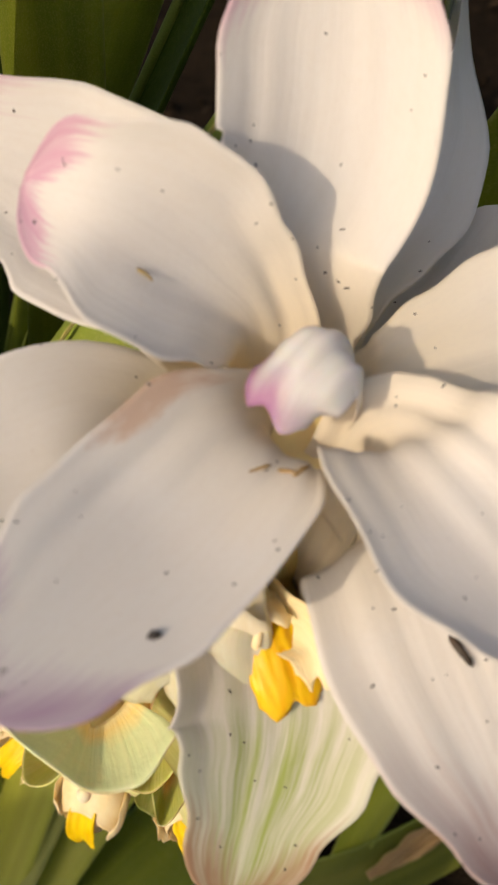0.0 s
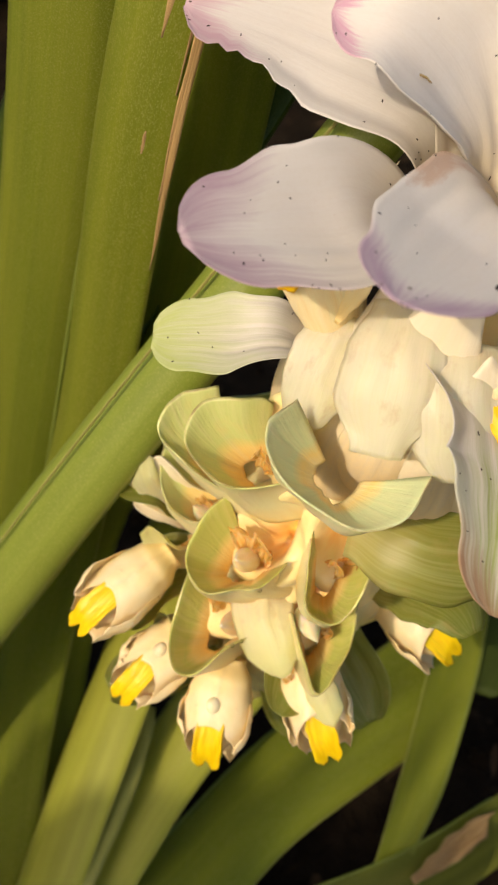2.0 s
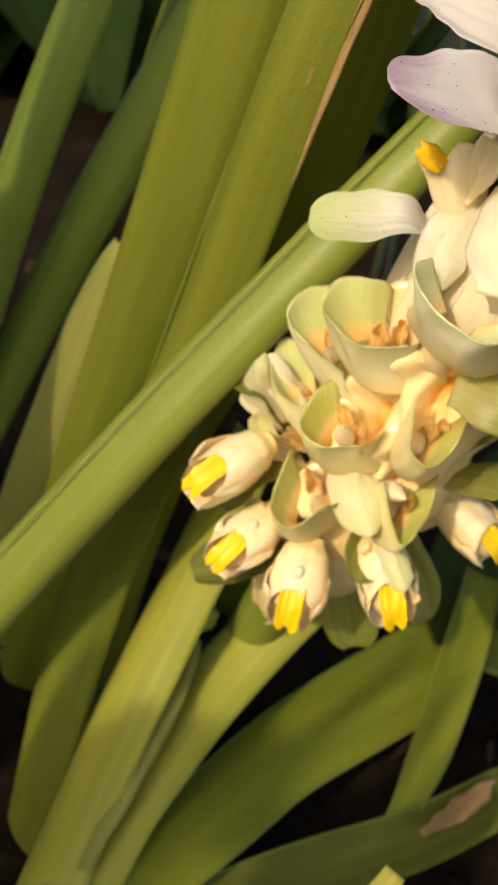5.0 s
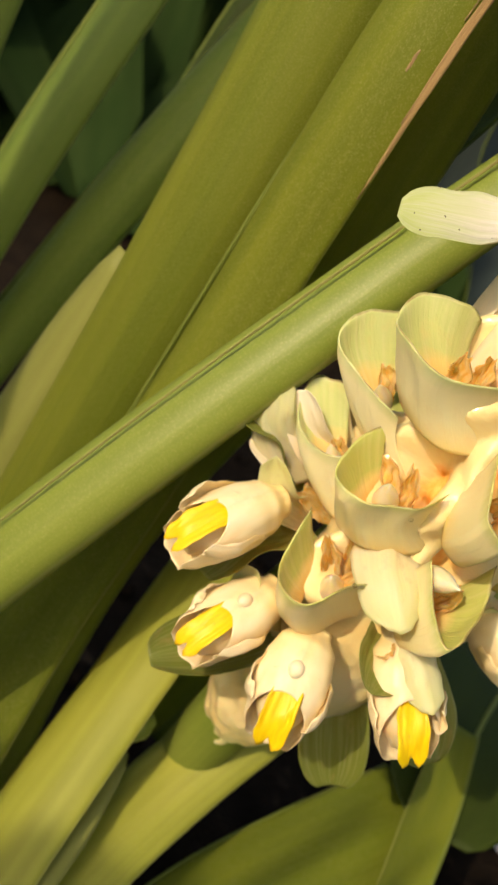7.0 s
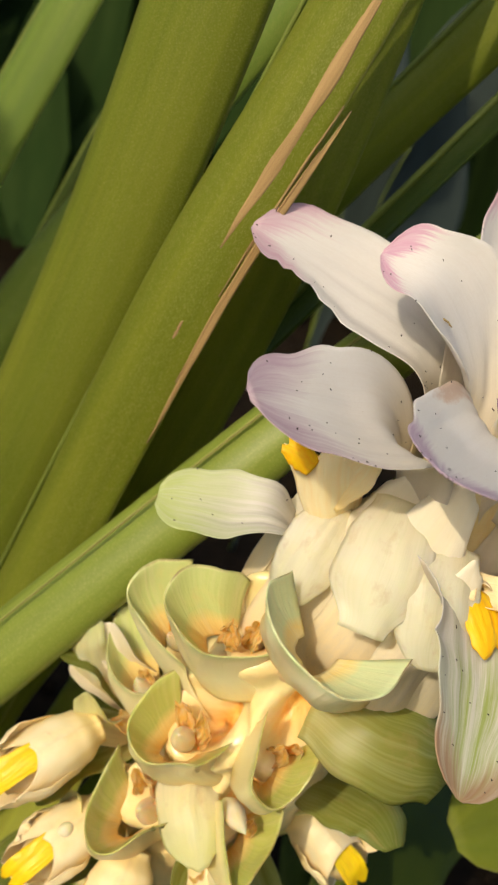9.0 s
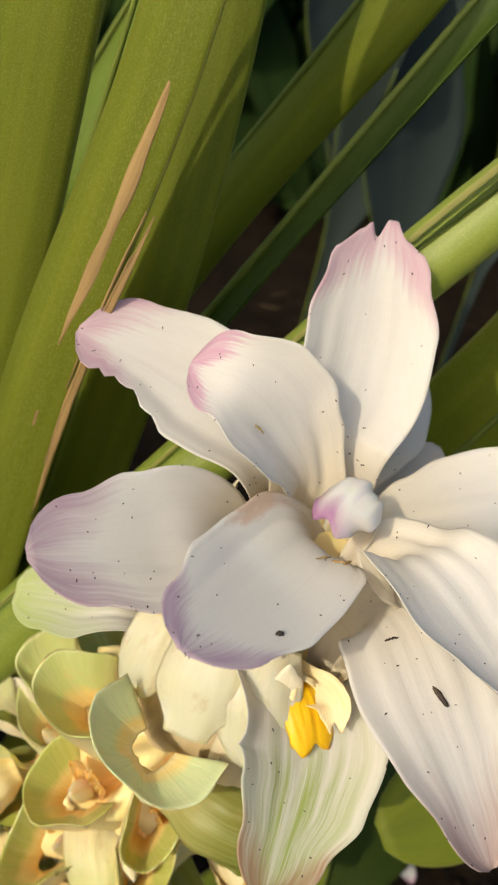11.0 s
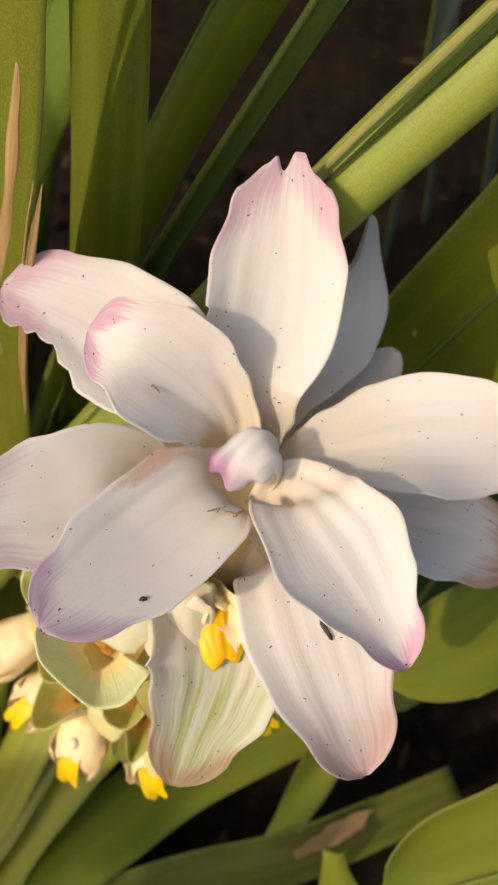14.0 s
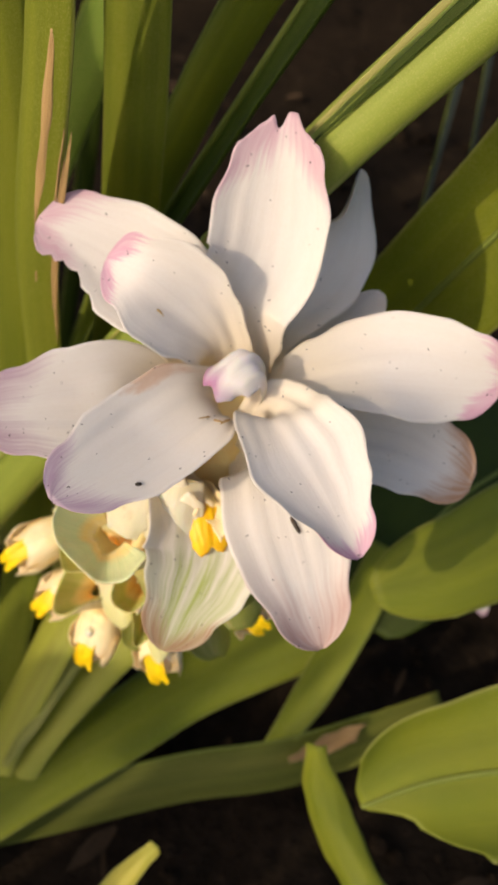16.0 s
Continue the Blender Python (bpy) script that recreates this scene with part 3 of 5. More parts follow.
# rolled bract in the middle: a hood that bends over to one side
part("bract", sheet([(0.012, 0.083, 0.262), (0.0146, 0.0822, 0.280), (0.0128, 0.0783, 0.2905), (0.0078, 0.0725, 0.2900), (0.0050, 0.0690, 0.2855)], [0.0060, 0.0070, 0.0074, 0.0074, 0.0070, 0.0060], [(-0.7, -0.6, 0.2), (-0.3, -0.3, -0.9)], [1.15, 0.95, 0.65], 0.0007, 40, 31, ripple=0.0012, seed=15, pleat=0.0018, ragged=(0.12, 0.02, 0.05, 0.0, 0.03, 0.10)), BUDPINK, spike, "rolled young bract with purple edge")
# cream feet of the upper bracts, wrapped round the core
for i, (foot, top, w) in enumerate([
    ((-0.026, 0.088, 0.222), (-0.013, 0.082, 0.272), 0.0085),
    ((-0.020, 0.073, 0.224), (-0.009, 0.068, 0.274), 0.0085),
    ((-0.012, 0.065, 0.228), (-0.003, 0.061, 0.277), 0.0095),
    ((-0.002, 0.060, 0.224), (0.002, 0.057, 0.264), 0.0080),
    ((0.008, 0.062, 0.222), (0.008, 0.058, 0.256), 0.0090),
    ((0.018, 0.072, 0.225), (0.016, 0.066, 0.268), 0.0110),
    ((0.022, 0.090, 0.225), (0.020, 0.086, 0.270), 0.0120),
    ((-0.026, 0.100, 0.228), (-0.008, 0.094, 0.280), 0.0120),
]):
    f, t = Vector(foot), Vector(top)
    c = min(AXIS_LINE, key=lambda q: (q - f).length)
    out = (f - c).normalized()
    part("bract_foot", sheet([f - UP * 0.012 - out * 0.012, f - out * 0.001, f.lerp(t, 0.55) + out * 0.002, t], [w * 0.7, w, w * 0.95, w * 0.75], tuple(-out), 0.60, 0.0005, 26, 25, ripple=0.0011, pleat=0.0005, seed=30 + i, ragged=(0.2, 0.05, 0.0, 0.08, 0.25)), CREAMFOOT, spike)


# thin pale lobes that hang over the pouches
for i, (pts, w, nrm) in enumerate([
    ([(-0.0100, 0.0660, 0.2680), (-0.0135, 0.0575, 0.2590), (-0.0152, 0.0525, 0.2475)], [0.006, 0.0085, 0.0090, 0.0045], (-0.3, -0.85, 0.35)),
    ([(-0.0010, 0.0610, 0.2640), (-0.0020, 0.0530, 0.2550), (-0.0015, 0.0490, 0.2450)], [0.006, 0.0078, 0.0078, 0.0030], (-0.05, -0.9, 0.4)),
    ([(-0.0180, 0.0760, 0.2600), (-0.0230, 0.0700, 0.2520), (-0.0250, 0.0680, 0.2420)], [0.005, 0.0064, 0.0064, 0.0030], (-0.5, -0.8, 0.3)),
]):
    part("bract", sheet(pts, w, nrm, -0.4, 0.0004, 28, 21, ripple=0.0010, pleat=0.0006, seed=120 + i), LOBE, spike, "thin translucent cream bract")


def cup(rim, foot, material, throat=0.30, deep=0.75, seed=0, bulge=0.004, n=47):
    """A pocket-shaped bract: rim, points along its free edge; foot: where it sits on the core. Its wall narrows to
    a throat under a flaring lip, folds over the rim and goes back down inside."""
    edge = spline(rim, n)
    mid = sum(edge, Vector()) / n
    low = Vector(foot)
    k = min(AXIS_LINE, key=lambda q: (q - low).length)
    root = mid.lerp(k, 0.36) - UP * 0.006
    out = mid - k
    out = (out - UP * out.dot(UP)).normalized()
    nu = 49
    grid = []
    for i in range(nu):
        r = i / (nu - 1)
        f = r / 0.5 if r <= 0.5 else 1 - deep * (r - 0.5) / 0.5
        row = []
        for j, e in enumerate(edge):
            s = 2 * j / (n - 1) - 1
            g = noise.noise(Vector((s * 2.4 + seed * 5.3, 0.4, seed)))
            g3 = noise.noise(Vector((s * 7.0 + seed * 1.7, 2.4, seed)))
            q1 = e + (e - mid) * (0.09 * g + 0.03 * g3) + UP * (0.0010 * g + 0.0004 * g3)
            q0 = root + (e - mid) * 0.95 - UP * 0.002
            c = q0.lerp(q1, 0.62) + (mid - e) * throat - UP * 0.002 + out * bulge * (1 - s * s)
            q = q0 * (1 - f) ** 2 + c * 2 * f * (1 - f) + q1 * f * f
            fold = noise.noise(Vector((s * 3.0 + seed, f * 1.5, seed * 2.3))) + 0.5 * noise.noise(Vector((s * 7.0 + seed, f * 2.5, seed * 1.3)))
            q += out * 0.0012 * fold * min(1.0, (1 - f) * 4)
            if r > 0.5:
                a = (r - 0.5) / 0.5
                q += (mid - e) * (0.03 * min(1.0, a * 8) + 0.50 * a * a) - out * 0.0012 * a
            row.append(q)
        grid.append(row)
    return part("pouch_bract", shell(grid, 0.0003), material, spike)


def egg(parent, a, b, r, material, name="bud", label=""):
    a, b = Vector(a), Vector(b)
    return part(name, tube([a, a.lerp(b, 0.3), a.lerp(b, 0.75), b], [r * 0.5, r * 0.95, r, r * 0.8, r * 0.45, r * 0.06], nrm=(0.3, -0.5, 0.8), nu=16, nv=14), material, parent, label)


CUPS = [
    # crescent lip below the white bracts
    ([(-0.0265, 0.0650, 0.2500), (-0.0322, 0.0570, 0.2498), (-0.0309, 0.0490, 0.2468), (-0.0240, 0.0445, 0.2428), (-0.0175, 0.0412, 0.2420), (-0.0108, 0.0420, 0.2440), (-0.0068, 0.0475, 0.2478)], (-0.0120, 0.0700, 0.2220), POUCH_MINT, 0.34, 1),
    # two round ears one behind the other
    ([(-0.0190, 0.0740, 0.2275), (-0.0245, 0.0715, 0.2258), (-0.0353, 0.0700, 0.2252), (-0.0423, 0.0738, 0.2280), (-0.0448, 0.0798, 0.2305), (-0.0404, 0.0838, 0.2362), (-0.0331, 0.0831, 0.2375), (-0.0270, 0.0850, 0.2350)], (-0.0260, 0.0860, 0.2080), POUCH_PALE, 0.32, 2),
    ([(-0.0345, 0.0845, 0.2105), (-0.0405, 0.0870, 0.2130), (-0.0463, 0.0912, 0.2161), (-0.0500, 0.0949, 0.2203), (-0.0455, 0.0991, 0.2266), (-0.0375, 0.0985, 0.2280)], (-0.0310, 0.0960, 0.2000), POUCH_PALE, 0.30, 3),
    # the cup beside the stalk
    ([(-0.0345, 0.0890, 0.2010), (-0.0420, 0.0920, 0.1955), (-0.0477, 0.0971, 0.1962), (-0.0495, 0.1050, 0.1990), (-0.0475, 0.1103, 0.2056), (-0.0400, 0.1070, 0.2075)], (-0.0330, 0.1020, 0.1830), POUCH_PALE, 0.25, 4),
    # middle pouch with a green ear
    ([(-0.0230, 0.0720, 0.2030), (-0.0285, 0.0680, 0.2000), (-0.0336, 0.0690, 0.1982), (-0.0405, 0.0690, 0.1975), (-0.0440, 0.0780, 0.1975), (-0.0408, 0.0846, 0.2020), (-0.0346, 0.0883, 0.2062)], (-0.0270, 0.0850, 0.1830), POUCH, 0.28, 5),
    # lower pouch
    ([(-0.0225, 0.0770, 0.1765), (-0.0300, 0.0720, 0.1790), (-0.0357, 0.0690, 0.1782), (-0.0420, 0.0660, 0.1742), (-0.0465, 0.0680, 0.1740), (-0.0470, 0.0780, 0.1745), (-0.0430, 0.0868, 0.1845)], (-0.0290, 0.0870, 0.1590), POUCH, 0.24, 6),
    # hanging tongue to the right of the middle
    ([(-0.0195, 0.0690, 0.2155), (-0.0215, 0.0600, 0.2105), (-0.0212, 0.0562, 0.2060), (-0.0162, 0.0548, 0.2036), (-0.0118, 0.0560, 0.2080), (-0.0090, 0.0600, 0.2130), (-0.0060, 0.0650, 0.2150)], (-0.0130, 0.0760, 0.1920), POUCH, 0.22, 7),
    # its lower neighbour
    ([(-0.0215, 0.0700, 0.1900), (-0.0185, 0.0640, 0.1810), (-0.0165, 0.0575, 0.1782), (-0.0132, 0.0580, 0.1805), (-0.0085, 0.0660, 0.1830), (-0.0065, 0.0730, 0.1900)], (-0.0120, 0.0810, 0.1680), POUCH, 0.20, 8),
    # the side turned away
    ([(0.0060, 0.0760, 0.2000), (0.0160, 0.0830, 0.2030), (0.0230, 0.0960, 0.2080), (0.0200, 0.1100, 0.2100), (0.0080, 0.1130, 0.2100)], (0.0060, 0.0960, 0.1850), POUCH, 0.25, 9),
    ([(-0.0020, 0.1160, 0.2120), (-0.0080, 0.1270, 0.2050), (-0.0200, 0.1330, 0.2020), (-0.0330, 0.1300, 0.2020), (-0.0400, 0.1180, 0.2060)], (-0.0200, 0.1110, 0.1880), POUCH, 0.25, 10),
    ([(0.0040, 0.0840, 0.1760), (0.0160, 0.0900, 0.1700), (0.0200, 0.1020, 0.1720), (0.0120, 0.1130, 0.1760)], (0.0020, 0.1000, 0.1560), POUCH, 0.25, 11),
]


def core_mesh():
    """The fleshy middle of the spike: it swells out to meet the pouches' rims, so that their walls run into one
    another in smooth saddles, and sinks into a pit within each mouth."""
    nu, nv = 150, 132
    line = [Vector(q) for q in spline(AXIS[1:], nu)]
    fr = frames(line, (0, -1, 0))
    base = np.array([at([0.008, 0.0150, 0.0185, 0.0190, 0.0185, 0.0155, 0.008], i / (nu - 1)) for i in range(nu)])
    c = np.array([tuple(q) for q in line])
    side, face = np.array([tuple(f[1]) for f in fr]), np.array([tuple(f[2]) for f in fr])
    a = np.linspace(0, 2 * np.pi, nv, endpoint=False)
    way = side[:, None, :] * np.cos(a)[None, :, None] + face[:, None, :] * np.sin(a)[None, :, None]
    swell = np.zeros((nu, nv))
    pit = np.zeros((nu, nv))
    for rim, foot, mat, th, sd in CUPS:
        edge = spline(rim, 15)
        mid = np.array(tuple(sum(edge, Vector()) / 15))
        for e in edge[2:-2] if sd > 1 else ():
            q = np.array(tuple(e)) - np.array(tuple(UP)) * 0.0035
            k = np.argmin(((c - q) ** 2).sum(1))
            reach = np.linalg.norm(q - c[k])
            p = c[:, None, :] + way * reach
            d2 = ((p - q) ** 2).sum(2)
            swell = np.maximum(swell, np.clip(reach - 0.0048 - base[:, None], 0, None) * np.exp(-d2 / 0.0070 ** 2))
        k = np.argmin(((c - mid) ** 2).sum(1))
        p = c[:, None, :] + way * np.linalg.norm(mid - c[k])
        pit = np.maximum(pit, np.exp(-((p - mid + np.array(tuple(UP)) * 0.002) ** 2).sum(2) / 0.0078 ** 2))
    pit = np.clip(pit * 1.5, 0, 1)
    radius = base[:, None] + swell * (1 - pit) - 0.007 * pit
    bm = bmesh.new()
    uvl = bm.loops.layers.uv.new("UVMap")
    grid = []
    for i in range(nu):
        row = []
        for j in range(nv):
            w = Vector(way[i, j])
            q = line[i] + w * float(radius[i, j])
            g = noise.noise(q * 130) + 0.6 * noise.noise(q * 330 + Vector((3, 1, 7)))
            row.append(bm.verts.new(q + w * 0.0011 * g))
        grid.append(row)
    for i in range(nu - 1):
        for j in range(nv):
            k = (j + 1) % nv
            f = bm.faces.new((grid[i][j], grid[i][k], grid[i + 1][k], grid[i + 1][j]))
            f.smooth = True
            for lp, (x, y) in zip(f.loops, ((i, j), (i, j + 1), (i + 1, j + 1), (i + 1, j))):
                lp[uvl].uv = (x / nu, y / nv)
    bm.faces.new(grid[0][::-1])
    bm.faces.new(grid[-1])
    bmesh.ops.recalc_face_normals(bm, faces=bm.faces)
    return bm, [float(v) for v in pit.ravel()]


core_bm, amber = core_mesh()
core = part("core", core_bm, BODY, spike)
core.data.attributes.new("amber", "FLOAT", "POINT").data.foreach_set("value", amber)
CUP_OBS = [cup(rim, foot, mat, th, seed=sd, deep=0.75 if sd > 1 else 0.50) for rim, foot, mat, th, sd in CUPS]


def wither(ob, a, b, w, seed, face=(-0.4, -0.7, 0.5)):
    """A limp glossy shred of a spent flower from a down in a pouch to b at its mouth."""
    a, b = Vector(a), Vector(b)
    part("withered_flower", sheet([a, a.lerp(b, 0.5) + Vector((0.0006, -0.0005, 0)), b], [w * 0.4, w * 0.7, w * 0.7, w * 0.35], face, 0.8, 0.0003, 26, 21, ripple=0.0016, pleat=0.0014, seed=seed, ragged=(0.10, 0.0, 0.08, 0.02, 0.12)), RUST, ob, "withered orange-brown flower")


for k, a, b, w in [
    (1, (-0.0280, 0.0840, 0.2180), (-0.0300, 0.0770, 0.2290), 0.0042), (1, (-0.0240, 0.0830, 0.2190), (-0.0250, 0.0775, 0.2300), 0.0036),
    (2, (-0.0350, 0.0960, 0.2080), (-0.0390, 0.0930, 0.2180), 0.0036),
    (3, (-0.0370, 0.1000, 0.1900), (-0.0410, 0.0980, 0.1980), 0.0034),
    (4, (-0.0280, 0.0860, 0.1900), (-0.0340, 0.0830, 0.2030), 0.0034), (4, (-0.0260, 0.0840, 0.1900), (-0.0290, 0.0790, 0.2040), 0.0034),
    (5, (-0.0300, 0.0900, 0.1660), (-0.0385, 0.0850, 0.1810), 0.0040), (5, (-0.0270, 0.0890, 0.1680), (-0.0330, 0.0840, 0.1830), 0.0036), (5, (-0.0330, 0.0880, 0.1640), (-0.0290, 0.0800, 0.1780), 0.0030),
    (6, (-0.0130, 0.0740, 0.1990), (-0.0150, 0.0640, 0.2110), 0.0038), (6, (-0.0110, 0.0740, 0.2000), (-0.0115, 0.0650, 0.2110), 0.0034),
    (7, (-0.0120, 0.0790, 0.1740), (-0.0130, 0.0690, 0.1860), 0.0034),
]:
    wither(CUP_OBS[k], a, b, w, k * 3.1 + a[0] * 900)
for k, a, b, r in [
    (4, (-0.0290, 0.0850, 0.1900), (-0.0335, 0.0760, 0.1995), 0.0028),
    (5, (-0.0290, 0.0890, 0.1640), (-0.0355, 0.0790, 0.1745), 0.0032),
    (7, (-0.0180, 0.0760, 0.1830), (-0.0165, 0.0630, 0.1880), 0.0026),
    (2, (-0.0345, 0.0960, 0.2080), (-0.0395, 0.0890, 0.2145), 0.0022),
    (3, (-0.0370, 0.1000, 0.1880), (-0.0420, 0.0960, 0.1965), 0.0024),
]:
    egg(CUP_OBS[k], a, b, r, WAX, label="waxy white bud")
# limp shreds and thin bracts in the gaps between the pouches
for i, (a, b, w, mat) in enumerate([
    ((-0.0330, 0.0960, 0.1660), (-0.0420, 0.0890, 0.1700), 0.0034, RUST), ((-0.0300, 0.0900, 0.1520), (-0.0370, 0.0820, 0.1600), 0.0032, RUST),
    ((-0.0180, 0.0840, 0.1600), (-0.0190, 0.0700, 0.1650), 0.0030, RUST), ((-0.0320, 0.1040, 0.1760), (-0.0440, 0.0980, 0.1830), 0.0034, RUST),
]):
    part("withered_flower", sheet([a, Vector(a).lerp(Vector(b), 0.5), b], [w * 0.6, w, w, w * 0.6], (-0.4, -0.7, 0.5), 0.5, 0.0003, 22, 17, ripple=0.0012, pleat=0.0011, seed=90 + i, ragged=(0.1, 0.0, 0.08, 0.02)), mat, spike, "withered orange-brown flower")
for i, (pts, w, nrm, cupped) in enumerate([
    ([(-0.0260, 0.0860, 0.1860), (-0.0270, 0.0740, 0.1830), (-0.0225, 0.0640, 0.1745)], [0.006, 0.0078, 0.0072, 0.0040], (-0.25, -0.75, 0.6), -0.45),
    ([(-0.0180, 0.0820, 0.1690), (-0.0150, 0.0700, 0.1670), (-0.0100, 0.0610, 0.1600)], [0.004, 0.0052, 0.0050, 0.0020], (-0.3, -0.75, 0.55), -0.6),
    ([(-0.0370, 0.1050, 0.1740), (-0.0465, 0.0990, 0.1800), (-0.0520, 0.0960, 0.1900)], [0.004, 0.0052, 0.0050, 0.0020], (-0.5, -0.7, 0.4), 0.6),
    ([(-0.0420, 0.1080, 0.1800), (-0.0540, 0.1060, 0.1930), (-0.0560, 0.1080, 0.2060)], [0.005, 0.0062, 0.0060, 0.0040], (-0.55, -0.75, 0.3), -0.5),
    ([(-0.0340, 0.1000, 0.1500), (-0.0450, 0.0930, 0.1580), (-0.0470, 0.0880, 0.1640)], [0.005, 0.0066, 0.0062, 0.0030], (-0.5, -0.6, 0.5), 0.7),
]):
    part("bract", sheet(pts, w, nrm, cupped, 0.0004, 28, 19, ripple=0.0009, pleat=0.0008, seed=100 + i, ragged=(0.10, 0.02, 0.0, 0.04, 0.12)), POUCH_THIN, spike, "thin pale cream bract")

# olive bracts that close the side under the streaked one
part("bract", sheet([(-0.0130, 0.0640, 0.2240), (-0.0020, 0.0560, 0.2250), (0.0100, 0.0560, 0.2220), (0.0210, 0.0640, 0.2140)], [0.0085, 0.0115, 0.0120, 0.0095, 0.002], (0.15, -0.72, 0.66), -0.5, 0.0006, 30, 21, ripple=0.0011, pleat=0.0006, seed=40), SKIN, spike, "smooth olive-green bract")
part("bract", sheet([(0.0010, 0.0880, 0.1830), (0.0085, 0.0770, 0.1905), (0.0140, 0.0690, 0.1930), (0.0170, 0.0630, 0.1900)], [0.006, 0.0085, 0.0095, 0.0085, 0.003], (0.2, -0.5, 0.8), -0.5, 0.0006, 28, 19, ripple=0.0010, pleat=0.0006, seed=41), SKIN, spike, "green ear-shaped bract")


def flower(tip, root, w, seed, lip_mat=YELLOW, face=(-0.2, -0.6, 0.8), pearl=False, spread=0.0):
    """A closed cream flower: an egg-shaped tube, a hood with a white tip, two hugging side lobes, a notched yellow lip."""
    tip = Vector(tip)
    root = tip.lerp(Vector(root), 0.80)
    w *= 0.84
    d = (tip - root).normalized()
    n = (tip - root).length
    up = Vector(face)
    up = (up - d * up.dot(d)).normalized()
    side = d.cross(up)
    rnd = random.Random(seed)
    lean = rnd.uniform(-0.18, 0.18)

    def p(f, s=0.0, h=0.0):
        return root + d * n * f + side * (s + lean * f * f) * w + up * h * w

    fl = part("flower", tube([p(0), p(0.20), p(0.42), p(0.66, 0, -0.08), p(0.90, 0, -0.20)], [w * 0.5, w * 0.82, w * 0.92, w * 0.88, w * 0.72, w * 0.42], nrm=tuple(up), nu=18, nv=24), CREAM, spike)
    # three petals grown into one egg-shaped sack whose slanting mouth shows the lip
    nu, nv = 30, 49
    prof = [0.55, 0.92, 1.06, 1.10, 1.04, 0.90, 0.66]
    grid = []
    for i in range(nu):
        row = []
        for j in range(nv):
            a = 2 * math.pi * j / (nv - 1)
            ca, sa = math.cos(a), math.sin(a)
            g = noise.noise(Vector((ca * 1.6, sa * 1.6, seed * 3.1)))
            open_ = max(0.0, ca) ** 1.3
            end = 1.02 - (0.40 + 0.10 * spread) * open_ + 0.04 * g
            f = i / (nu - 1) * end - 0.03
            fold = 0.05 * math.cos(3 * a + seed) + 0.06 * noise.noise(Vector((ca * 2.2 + seed, sa * 2.2, f * 3)))
            flare = (spread * 0.35 + 0.06) * max(0.0, i / (nu - 1) - 0.75) / 0.25
            r = w * at(prof, min(1.0, max(0.0, f))) * (1 + fold + flare)
            row.append(p(f, 0, 0) + side * sa * r * 0.97 + up * ca * r - up * w * 0.25 * f * f)
        row[-1] = row[0]
        grid.append(row)
    part("corolla", shell(grid, 0.0003, closed=True), PETAL, fl)
    for sg in (-1, 1):
        r = rnd.uniform(0.85, 1.1)
        part("petal", sheet([p(0.30, sg * 0.98, -0.05), p(0.52, sg * 1.14, 0.12), p(0.70, sg * 1.12, 0.36), p(0.84 * r, sg * (0.86 + spread), 0.62 + spread * 0.4)], [w * 0.3, w * 0.52, w * 0.58, w * 0.50, w * 0.22], tuple(-side * sg + up * 0.3), [0.5, 0.5, 0.7], 0.0003, 22, 15, ripple=0.0009, pleat=0.0006, seed=seed + sg * 0.37, ragged=(0.08, 0.0, 0.05, 0.0, 0.12)), PETAL, fl)
    part("lip", sheet([p(0.40, 0, 0.78), p(0.62, 0, 0.86), p(0.86, 0, 0.66), p(1.06, 0, 0.16)], [w * q for q in (0.30, 0.44, 0.48, 0.50, 0.48, 0.36)], tuple(up), 0.3, 0.0004, 22, 17, ripple=0.0008, pleat=0.0006, seed=seed + 5, ragged=(0.06, 0.0, 0.03, 0.14, 0.02, 0.0, 0.08)), lip_mat, fl, "yellow lip")
    if not pearl:
        return fl
    bm = bmesh.new()
    bmesh.ops.create_icosphere(bm, subdivisions=3, radius=1.0)
    for v in bm.verts:
        q = v.co.copy()
        v.co = p(0.40, 0.05, 1.04) + d * q.x * w * 0.27 + side * q.y * w * 0.23 + up * q.z * w * 0.18
    for f in bm.faces:
        f.smooth = True
    part("bud_tip", bm, WAX, fl, "waxy white tip")
    return fl


flower((-0.069, 0.085, 0.169), (-0.042, 0.100, 0.182), 0.0084, 1)
flower((-0.058, 0.079, 0.147), (-0.037, 0.096, 0.163), 0.0082, 2, pearl=True)
flower((-0.0385, 0.0665, 0.1395), (-0.031, 0.086, 0.163), 0.0088, 3, pearl=True)
flower((-0.010, 0.062, 0.147), (-0.017, 0.084, 0.170), 0.0084, 4, spread=0.25)
flower((0.0225, 0.081, 0.160), (0.001, 0.094, 0.174), 0.0082, 5, spread=0.3)

# flower held in the streaked bract: a wide cream mouth and a hanging orange lip
mouth = part("flower", sheet([(0.0005, 0.074, 0.246), (0.0025, 0.0660, 0.2555), (0.0042, 0.0595, 0.2590), (0.0060, 0.0560, 0.2580)], [0.0035, 0.0048, 0.0054, 0.0042], (-0.15, 0.45, -0.85), 0.75, 0.0004, 26, 21, ripple=0.0016, pleat=0.0012, seed=31, ragged=(0.10, 0.0, 0.12, 0.03, 0.10)), PETAL, spike)
part("petal", sheet([(0.0015, 0.070, 0.248), (0.0060, 0.0620, 0.2545), (0.0110, 0.0560, 0.2570), (0.0120, 0.0510, 0.2540)], [0.003, 0.0048, 0.0045, 0.0025], (-0.3, -0.4, 0.8), 0.7, 0.0004, 20, 15, ripple=0.0010, seed=33, ragged=(0.1, 0.0, 0.08, 0.0, 0.1)), PETAL, mouth)
